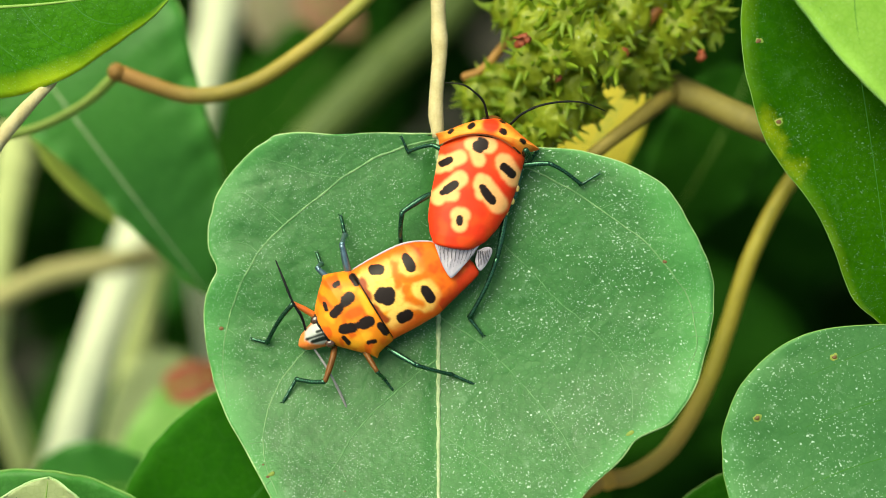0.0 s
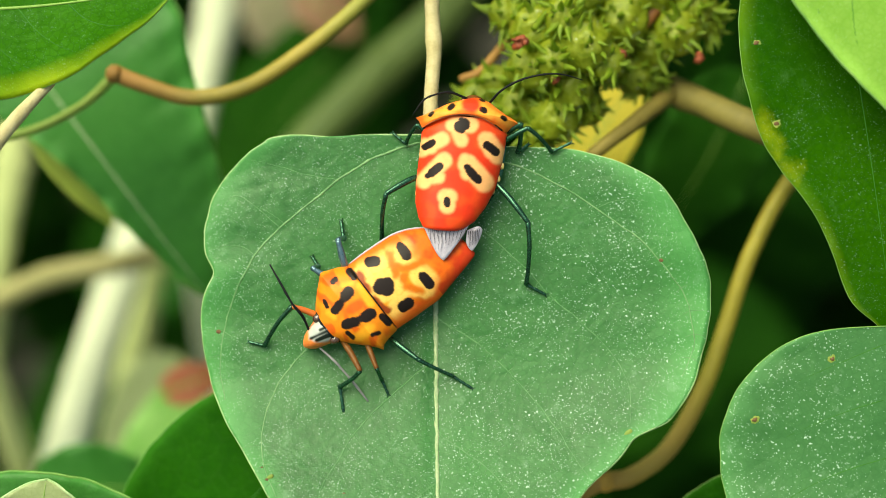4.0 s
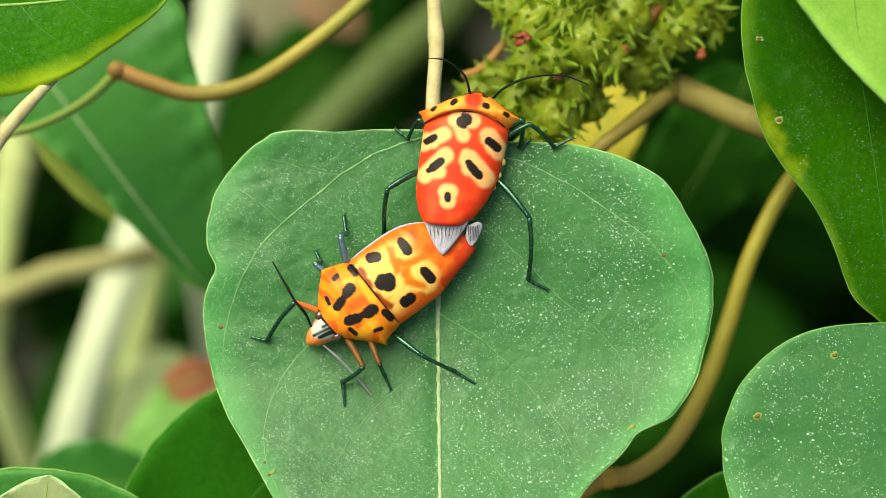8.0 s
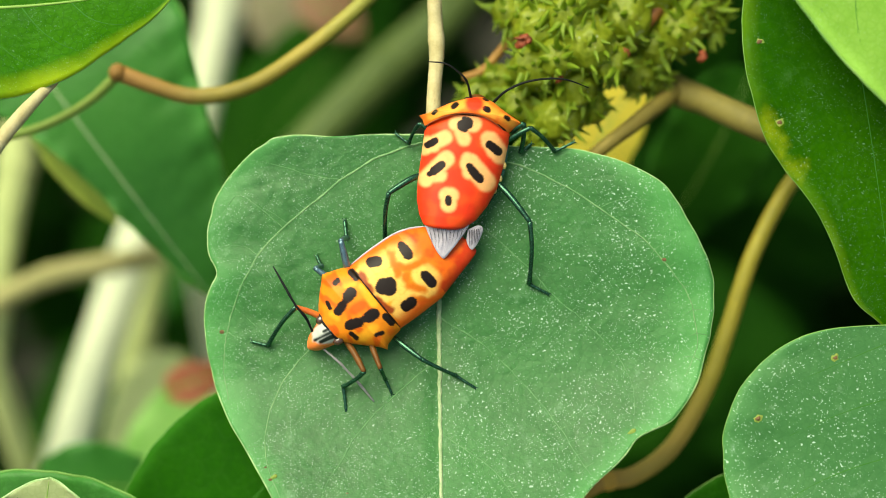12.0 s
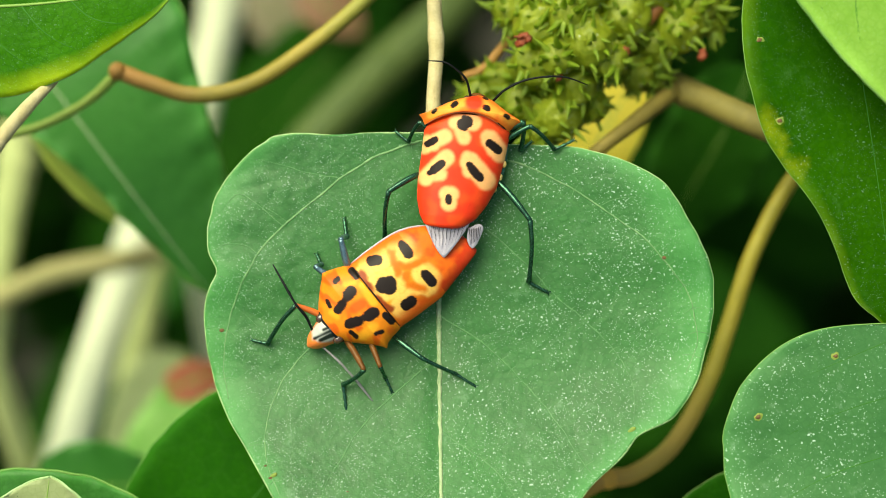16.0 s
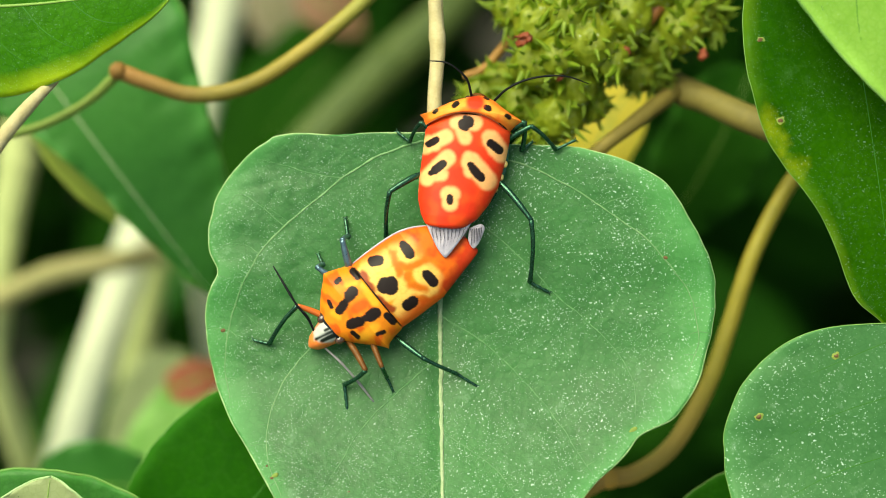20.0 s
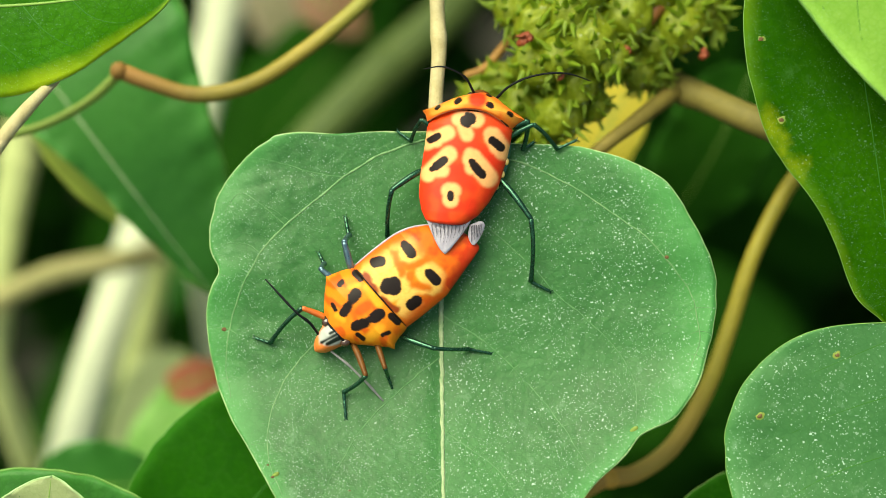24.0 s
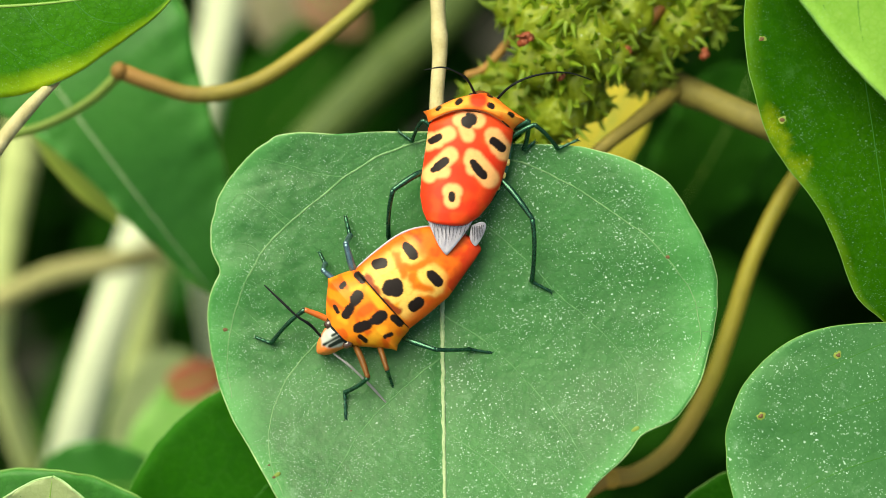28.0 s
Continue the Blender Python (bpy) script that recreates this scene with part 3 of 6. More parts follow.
def main_leaf():
    ob = thing("main_leaf", MAIN.base, "broad heart-shaped green leaf dusted with pale specks, hanging by its stalk", "leaf")
    blade_part(MAIN, 170, 120, M_LEAF, ob, 0.32, 1.7, pucker)
    rib = spline([(0.0, 0, 0), (0.4, 0, 0), (0.97, 0, 0)], 170)
    wobble = [0.10 * noise.noise(Vector((0, a * 46, 3))) + 0.05 * noise.noise(Vector((0, a * 150, 6))) for a, _, _ in rib]
    way = [MAIN.point(a, 0) + MAIN.face * 0.05 + MAIN.side * w for (a, _, _), w in zip(rib, wobble)]
    part("midrib", tube(way, [0.40, 0.33, 0.12], 0, 8, flat=0.5, rough=0.22, seed=4), M_MIDRIB, ob, "pale raised midrib")
    for route, r in MAIN_VEINS:
        way = spline([(*q, 0) for q in route], 90)[:, :2]
        pts = [MAIN.at(p[0] + 0.22 * noise.noise(Vector((p[0] * 0.35, p[1] * 0.35, 5))), p[1] + 0.22 * noise.noise(Vector((p[0] * 0.35, p[1] * 0.35, 9)))) for p in way]
        part("vein", tube(pts, [r * 0.62, r * 0.5, r * 0.42, r * 0.2], 0, 6, flat=0.55, rough=0.3), M_VEIN if r > 0.255 else M_VEIN_FAINT, ob)
    rng = np.random.RandomState(5)
    for route, r in MAIN_VEINS:
        if r < 0.2:
            continue
        way = spline([(*q, 0) for q in route], 60)[:, :2]
        for k in range(4, 57, 4):
            d = way[k + 1] - way[k - 1]
            d /= np.linalg.norm(d)
            for sgn in (-1, 1):
                ahead = np.array([-d[1], d[0]]) * sgn + d * rng.uniform(0.05, 0.4)
                ln = rng.uniform(4.0, 8.5)
                line = [way[k] + ahead * ln * f + d * f * f * ln * 0.12 for f in np.linspace(0, 1, 9)]
                pts = [MAIN.at(*p) for p in line]
                part("veinlet", tube(pts, [0.06, 0.05, 0.02], 0, 4, flat=0.6), M_VEIN_FAINT, ob)
    for e in MAIN.edge(0.15, 420, 1.7):
        part("rim", e, M_RIM, ob, "thin pale leaf rim")
    part("stalk", tube([(-1.11, 17.46, -0.6), (-1.53, 22.26, -1), (-1.03, 30.03, -2), (-1.2, 34.41, -3), (-1.21, 41.41, -4), (0.53, 53.81, -14)],
                       [0.95, 1.05, 1.15, 1.1, 1.2, 1.4], 60, 14, MAIN.base, knots=((0.42, 0.12, 0.05), (0.1, 0.15, 0.06)), rough=0.02), M_PETIOLE, ob, "straw-coloured leaf stalk")
    for p, r in (((32.9, -1.02, 0), 0.36), ((-33.49, -11.82, 0), 0.40), ((-14.2, -35.28, 0), 0.32), ((14.37, 2.89, 0), 0.36), ((28.73, -10.29, 0), 0.22), ((14.4, 3.1, 0), 0.3), ((-25.6, -33.3, 0), 0.3), ((-26.4, -31.6, 0), 0.2)):
        c = MAIN.at(p[0], p[1])
        part("blemish", ball(c, (r, r * 0.8, 0.1), 6, 10), M_PIT, ob, "small rusty blemish")
    for p, r in (((27.6, -26.5), 0.8), ((-25.2, -33.0), 0.7)):
        c = MAIN.at(*p)
        part("scar", ball(c, (r, r * 0.5, 0.13), 6, 12, 40), M_HALO, ob, "yellowish scar at the leaf's border")
    return ob


# ---- the bugs ----
def stroke(x, y, a, b):
    """Distance from (x, y) to the line from a to b."""
    dx, dy = b[0] - a[0], b[1] - a[1]
    f = ((x - a[0]) * dx + (y - a[1]) * dy) / max(dx * dx + dy * dy, 1e-9)
    f = min(max(f, 0.0), 1.0)
    return math.hypot(x - a[0] - f * dx, y - a[1] - f * dy)


def blend(a, b, f):
    return tuple(p + (q - p) * f for p, q in zip(a, b))


def oval(x, y, cx, cy, rx, ry, turn):
    """How far (x, y) lies from an oval's middle, 1 on its edge."""
    ca, sa = math.cos(radians(turn)), math.sin(radians(turn))
    dx, dy = x - cx, y - cy
    return math.hypot((dx * ca + dy * sa) / rx, (dy * ca - dx * sa) / ry)


def painted(name, shape, parent, paint, label=""):
    """A shell part with its pigment in a colour attribute. paint(x, y, z) gives linear colour for a place in millimetres."""
    ob = part(name, shape, M_SHELL, parent, label)
    me = ob.data
    attr = me.color_attributes.new("pigment", "FLOAT_COLOR", "POINT")
    flat = []
    for v in shape[0]:
        flat += [*paint(*v), 1.0]
    attr.data.foreach_set("color", flat)
    return ob


def plate(stations, edge, top, ny=110, nx=90, p=2.2, q=0.6, belly=1.2, slant=0.0):
    """A domed shield along y. stations: (y, left x, right x, edge height shift, top height factor, forward arch). slant skews it along x."""
    st = np.array([(*q, 0.0)[:6] for q in stations], float)
    ys = st[:, 0]
    v, f = [], []
    w = nx + 1
    for k in (0, 1):
        for i in range(ny + 1):
            y = ys[0] + (ys[-1] - ys[0]) * i / ny
            l, r, e, g, arch = (np.interp(y, ys, st[:, c]) for c in (1, 2, 3, 4, 5))
            for j in range(nx + 1):
                t = -1 + 2 * j / nx
                t = math.copysign(1 - (1 - abs(t)) ** 1.5, t)
                x = (l + r) / 2 + t * (r - l) / 2
                dome = max(0.0, 1 - abs(t) ** p) ** q
                z = edge + e + (top * g * dome if k == 0 else -belly * (1 - t * t))
                v.append((x, y + slant * x + arch * (1 - t * t), z))
    half = (ny + 1) * w
    for i in range(ny):
        for j in range(nx):
            a = i * w + j
            f.append((a, a + 1, a + w + 1, a + w))
            f.append((half + a, half + a + w, half + a + w + 1, half + a + 1))
    for i in range(ny):
        a, b = i * w, (i + 1) * w
        f.append((a, b, b + half, a + half))
        a, b = i * w + nx, (i + 1) * w + nx
        f.append((b, a, a + half, b + half))
    for j in range(nx):
        f.append((j + 1, j, j + half, j + 1 + half))
        a = ny * w + j
        f.append((a, a + 1, a + 1 + half, a + half))
    return v, f


INK = (0.012, 0.007, 0.006)


def marks(x, y, color, creams, spots, cream, shadow=None):
    """Soft cream patches and crisp black spots: strokes of (from, to, half-width)."""
    wob = noise.noise(Vector((x * 0.9, y * 0.9, 3.0))) * 0.5 + noise.noise(Vector((x * 3.1, y * 3.1, 7.0))) * 0.35 + noise.noise(Vector((x * 7.0, y * 7.0, 2.0))) * 0.25
    if creams:
        d = min(stroke(x, y, a, b) - 0.84 * r for a, b, r in creams) + wob * 0.14
        if shadow:
            color = blend(color, shadow, soft(1.1, 0.2, d) * 0.92 * soft(-0.8, 0.2, wob))
        color = blend(cream, color, soft(-0.35, 0.34, d))
    d = min(stroke(x, y, a, b) - 0.95 * r for a, b, r in spots) + wob * 0.20
    return blend(INK, color, soft(-0.06, 0.06, d))


RED_SPOTS = [
    ((-1.54, 5.04), (-1.05, 5.5), 0.98), ((-1.51, 5.99), (-1.18, 4.61), 0.55), ((-6.02, 1.15), (-5.08, 1.89), 0.58), ((2.94, 3.18), (4.37, 2.58), 0.68), ((-4.78, -3.02), (-4.22, -2.46), 0.45), ((-4.22, -2.46), (-3.3, -1.3), 0.66),
    ((0.74, -0.6), (1.2, -1.09), 0.58), ((1.2, -1.09), (2.63, -2.04), 0.72), ((-1.17, -5.94), (-1.03, -6.51), 0.52),
]
RED_CREAMS = [
    ((-2.41, 5.09), (-0.13, 5.63), 1.45), ((-1.77, 4.21), (-0.89, 3.05), 1.15), ((-6.33, 0.64), (-3.73, 2.72), 1.30), ((-6.3, 1.25), (-5.21, 1.34), 1.35), ((2.88, 3.77), (4.81, 2.17), 1.65), ((2.48, 4.02), (3.72, 2.43), 1.30),
    ((-5.11, -3.79), (-2.84, -0.33), 1.45), ((-5.15, -3.62), (-3.09, -2.88), 1.15), ((0.25, 0.4), (0.87, -1.51), 1.15), ((0.73, -0.17), (3.62, -2.23), 1.75), ((-1.55, -5.5), (-0.9, -5.4), 1.35), ((-1.19, -5.86), (-0.95, -6.75), 1.42),
]
RED_NECK_SPOTS = [
    ((-6.21, 5.91), (-5.96, 6.31), 0.34), ((-3.56, 7.4), (-3.25, 7.9), 0.42), ((1.05, 8.23), (1.52, 8.08), 0.48), ((4.35, 7.72), (4.73, 7.56), 0.36),
    ((-6.05, 4.15), (-5.39, 4.64), 0.36), ((3.46, 6.05), (4.52, 5.54), 0.46), ((-2.73, 8.97), (-2.42, 9.12), 0.22), ((0.54, 9.66), (1.07, 9.61), 0.24),
]
RED_NECK_CREAMS = [((-6.45, 5.51), (-4.33, 6.7), 0.8), ((-3.92, 7.14), (-2.17, 8.41), 0.9), ((0.39, 8.5), (2.44, 7.79), 1.0), ((3.58, 7.71), (5.43, 7.12), 0.7)]
RED = (0.70, 0.036, 0.012)
CREAM = (0.88, 0.42, 0.16)


def red_paint(x, y, z):
    n1 = noise.noise(Vector((x * 0.5, y * 0.5, 1.0)))
    color = blend(RED, (0.82, 0.10, 0.018), soft(-0.1, 0.5, n1) * 0.45)
    color = blend(color, (0.85, 0.17, 0.03), soft(0.0, 7.0, y) * 0.2)
    return marks(x, y, color, RED_CREAMS, RED_SPOTS, CREAM)


def red_neck_paint(x, y, z):
    n1 = noise.noise(Vector((x * 0.5, y * 0.5, 9.0)))
    color = blend((0.84, 0.13, 0.018), (0.86, 0.22, 0.03), soft(-0.3, 0.4, n1))
    cx, cy = (-0.66, 8.6)
    color = marks(x, y, color, RED_NECK_CREAMS, RED_NECK_SPOTS, (0.88, 0.33, 0.05))
    return blend(RED, color, soft(0.7, 1.4, oval(x, y, cx, cy, 1.3, 1.2, 0)))


ORANGE_SPOTS = [
    ((4.93, 0.53), (4.55, -0.31), 0.85), ((4.78, -4.59), (4.18, -4.62), 0.66), ((4.14, -4.7), (3.12, -4.79), 0.82), ((0.8, 0.95), (0.73, -0.3), 1.08), ((1.12, 0.6), (0.1, 0.1), 1.06), ((-0.81, -5.41), (-2.25, -5.74), 0.80),
    ((-3.3, -0.75), (-3.21, -1.65), 0.92), ((5.16, 3.77), (4.06, 3.54), 0.58), ((-3.1, 2.65), (-4.28, 2.27), 0.58),
]
ORANGE_CREAMS = [
    ((4.87, 0.76), (4.45, -0.64), 2.22), ((5.01, -4.52), (3.08, -4.86), 2.34), ((4.86, -3.77), (2.48, -4.9), 1.82), ((0.88, 1.03), (0.57, -0.52), 2.79), ((1.81, -1.04), (-0.06, -0.93), 1.37), ((-0.46, -5.32), (-2.59, -5.83), 2.11), ((-3.35, -0.29), (-3.19, -2.02), 2.34), ((-2.6, -2.84), (-3.09, -4.19), 1.25), ((4.04, 2.49), (3.99, 1.07), 1.37),
]
ORANGE_NECK_SPOTS = [
    ((2.45, 5.3), (2.22, 5.85), 0.92), ((2.28, 5.63), (1.22, 7.97), 0.56), ((1.45, 7.4), (1.05, 8.3), 0.76),
    ((-1.93, 3.95), (-1.93, 4.8), 0.92), ((-1.94, 4.49), (-1.65, 7.51), 0.58), ((-1.85, 6.5), (-1.55, 7.9), 0.80),
    ((4.92, 6.6), (5.08, 6.1), 0.46), ((3.05, 9.14), (2.07, 9.12), 0.32), ((-2.68, 8.39), (-3.68, 8), 0.36), ((-4.78, 5.26), (-4.95, 4.3), 0.36),
    ((5.16, 3.77), (4.06, 3.54), 0.58), ((-3.1, 2.65), (-4.28, 2.27), 0.58),
]
ORANGE_NECK_CREAMS = [((2.45, 3.41), (-0.56, 3.21), 0.7), ((3.7, 5.58), (3.36, 4.33), 0.5), ((-4.07, 7.16), (-3.74, 5.05), 0.9), ((1.23, 9.32), (0.23, 8.93), 0.5)]
YELLOW = (0.85, 0.49, 0.115)
AMBER = (0.58, 0.145, 0.012)


RUST_BARS = [((4.04, 2.59), (2.57, 2.86)), ((2.57, 2.86), (1.21, 2.67)), ((-0.28, 2.58), (-1.65, 2.21)), ((-1.65, 2.21), (-2.69, 1.56))]
AMBER_BARS = [((4.6, -2.63), (2.94, -2.35)), ((2.94, -2.35), (1.6, -3.5)), ((1.6, -3.5), (1.17, -5.75)), ((1.17, -5.75), (1.39, -7.22)), ((0.66, -2.96), (-0.69, -2.48)), ((-0.69, -2.48), (-1.83, -3.45)), ((-1.83, -3.45), (-2.66, -4.23)), ((-2.96, -2.42), (-3.8, -3.38)), ((2.94, -2.35), (1.31, -2.18))]


def orange_paint(x, y, z):
    n1 = noise.noise(Vector((x * 0.42, y * 0.42, 4.0)))
    n2 = noise.noise(Vector((x * 1.3, y * 1.3, 8.0)))
    color = blend((0.84, 0.30, 0.022), AMBER, soft(-0.2, 0.5, n1 + 0.4 * n2))
    fleck = soft(0.05, 0.45, noise.noise(Vector((x * 1.9, y * 1.9, 5.0))) + 0.5 * n2)
    color = marks(x, y, color, ORANGE_CREAMS, ORANGE_SPOTS, blend(YELLOW, (0.82, 0.33, 0.03), fleck * 0.22), (0.76, 0.24, 0.016))
    if max(color) > 0.05:
        d = min(stroke(x, y, a, b) for a, b in RUST_BARS) + 0.3 * n2
        warm = min(stroke(x, y, a, b) for a, b in AMBER_BARS) + 0.35 * n2 + 0.2 * n1
        color = blend((0.60, 0.14, 0.010), color, soft(0.1, 1.0, warm))
        color = blend((0.26, 0.045, 0.008), color, soft(0.3, 0.85, d))
        grain = noise.noise(Vector((x * 4.5, y * 4.5, 6.0))) + 0.6 * noise.noise(Vector((x * 9.0, y * 9.0, 3.0)))
        color = blend(color, (0.45, 0.085, 0.010), soft(0.15, 0.75, grain + 0.3 * n2) * 0.14)
        back = y - 0.16 * x
        rear = blend((0.78, 0.14, 0.014), (0.60, 0.042, 0.010), soft(-0.35, 0.45, n1 + 0.3 * n2))
        color = blend(rear, color, soft(-8.8, -5.6, back - 0.25 * abs(x) + 1.4 * n1))
        edge = x - float(np.interp(back, (-13.6, -11.5, -7.5, -5.0, 2.0), (-1.4, -2.5, -4.0, -4.95, -5.8)))
        color = blend((0.46, 0.030, 0.009), color, max(soft(0.4, 1.9, edge + 0.7 * n1 + 0.3 * n2), soft(-2.0, 1.5, back)))
        side = min(x + 5.4 + 0.06 * back, 6.6 - x) if back > -6 else 2.0
        color = blend((0.78, 0.12, 0.014), color, soft(0.2, 2.2, side + 0.4 * n1))
    return color


def orange_neck_paint(x, y, z):
    n1 = noise.noise(Vector((x * 0.45, y * 0.9, 2.0)))
    color = blend((0.76, 0.22, 0.016), (0.64, 0.105, 0.011), soft(0.0, 0.45, n1))
    cx, cy = (0.06, 5.46)
    color = blend((0.72, 0.10, 0.012), color, soft(0.5, 1.3, oval(x, y, cx, cy, 0.9, 2.2, 0) + 0.4 * n1))
    return marks(x, y, color, ORANGE_NECK_CREAMS, ORANGE_NECK_SPOTS, (0.86, 0.36, 0.03))


HEAD_STREAKS = [((-0.9, 13.53), (-1.08, 10.35), 0.13), ((-1.53, 12.92), (-1.85, 10.02), 0.2), ((-1.14, 9.41), (-2.61, 9.87), 0.55), ((-0.4, 11.7), (-0.51, 9.83), 0.1)]


def head_paint(x, y, z):
    """Orange at the sides and tip, a dark-streaked metallic middle."""
    cx, cy = (-0.8, 11.16)
    d = oval(x, y, cx, cy, 1.75, 2.7, -8) + 0.15 * noise.noise(Vector((x * 1.5, y * 1.5, 4)))
    n1 = noise.noise(Vector((x * 1.6, y * 0.5, 0)))
    streak = min(stroke(x, y, a, b) - r for a, b, r in HEAD_STREAKS) + 0.18 * n1
    metal = blend((0.010, 0.016, 0.012), (0.42, 0.44, 0.40), soft(-0.05, 0.32, streak))
    return blend(metal, (0.84, 0.22, 0.05), soft(0.85, 1.1, d))


def limb(name, parent, a, b, radii, mat, label="", knots=(), sides=10):
    """A leg piece from a to b (thing's space), with its origin at a and its own x axis towards b, so that it can be keyed."""
    length = (Vector(b) - Vector(a)).length
    pts = [(0, 0, 0), (length * 0.35, 0, 0.04 * length), (length * 0.7, 0, 0.03 * length), (length, 0, 0)]
    return part(name, tube(pts, radii, 14, sides, knots=knots), mat, parent, label)


def aim(a, b, up):
    """The pose at a whose x axis points to b and whose z axis leans to up."""
    x = (Vector(b) - Vector(a)).normalized()
    y = Vector(up).cross(x).normalized()
    z = x.cross(y)
    m = Matrix((x, y, z)).transposed().to_4x4()
    m.translation = Vector(a) * MM
    return m


class Leg:
    """A leg of two long pieces and a foot. hip in the bug's space, ankle on the leaf (rows of seconds and place in the leaf's plane)."""

    def __init__(self, bug, hip, knee, ankle, toe, ankle_rows, mats, thick=0.32):
        self.bug, self.hip = bug, Vector(hip)
        self.knee0, self.ankle0, self.toe0 = Vector(knee), Vector(ankle), Vector(toe)
        self.l1, self.l2 = (self.knee0 - self.hip).length, (self.ankle0 - self.knee0).length
        self.rows = ankle_rows
        m1, m2, m3 = mats
        self.femur = limb("femur", bug.ob, hip, knee, [thick * 0.9, thick * 1.25, thick * 1.2, thick * 0.85], m1, knots=((0.97, 0.25, 0.04),))
        self.tibia = limb("tibia", bug.ob, knee, ankle, [thick * 0.92, thick * 0.88, thick * 0.84, thick * 0.9], m2, knots=((0.03, 0.2, 0.04), (0.98, 0.25, 0.05)))
        toe_len = (self.toe0 - self.ankle0).length
        foot = tube([(0, 0, 0), (toe_len * 0.5, 0, 0.05), (toe_len, 0, 0)], [thick * 0.75, thick * 0.68, thick * 0.6], 18, 8,
                    knots=((0.33, -0.3, 0.05), (0.66, -0.3, 0.05)))
        claws = [tube([(toe_len, 0, 0), (toe_len + 0.3, 0.22 * k, 0.05), (toe_len + 0.45, 0.38 * k, -0.1)], [0.10, 0.08, 0.03], 6, 5) for k in (-1, 1)]
        self.tarsus = part("tarsus", joined([foot] + claws), m3, self.tibia)
        ref = aim(self.knee0, self.ankle0, self.knee0 - (self.hip + self.ankle0) / 2)
        self.tarsus.matrix_basis = ref.inverted() @ aim(self.ankle0, self.toe0, (0, 0, 1))

    def place(self, t, bug_pose, leaf_shift):
        """Poses of femur and tibia at t."""
        ts = [r[0] for r in self.rows]
        u = float(np.interp(t, ts, [r[1] for r in self.rows]))
        v = float(np.interp(t, ts, [r[2] for r in self.rows]))
        w = float(np.interp(t, ts, [r[3] for r in self.rows]))
        w += float(MAIN.at(u, v)[2]) + MAIN.base[2]
        goal = bug_pose.inverted() @ (leaf_shift @ (Vector((u, v, w)) * MM)) / MM
        line = goal - self.hip
        d = min(max(line.length, abs(self.l1 - self.l2) + 0.05), self.l1 + self.l2 - 0.02)
        goal = self.hip + line.normalized() * d
        out = self.knee0 - (self.hip + self.ankle0) / 2
        old = (self.ankle0 - self.hip).normalized()
        turn = old.rotation_difference(line.normalized())
        out = turn @ out
        x = line.normalized()
        out = (out - x * out.dot(x)).normalized()
        a = (self.l1 ** 2 - self.l2 ** 2 + d * d) / (2 * d)
        h = math.sqrt(max(self.l1 ** 2 - a * a, 0.0))
        knee = self.hip + x * a + out * h
        pole = knee - (self.hip + goal) / 2
        return aim(self.hip, knee, pole), aim(knee, goal, pole)


class Bug:
    def __init__(self, ob, turn, middle):
        self.ob, self.turn, self.middle = ob, turn, middle
        self.legs, self.feelers = [], []


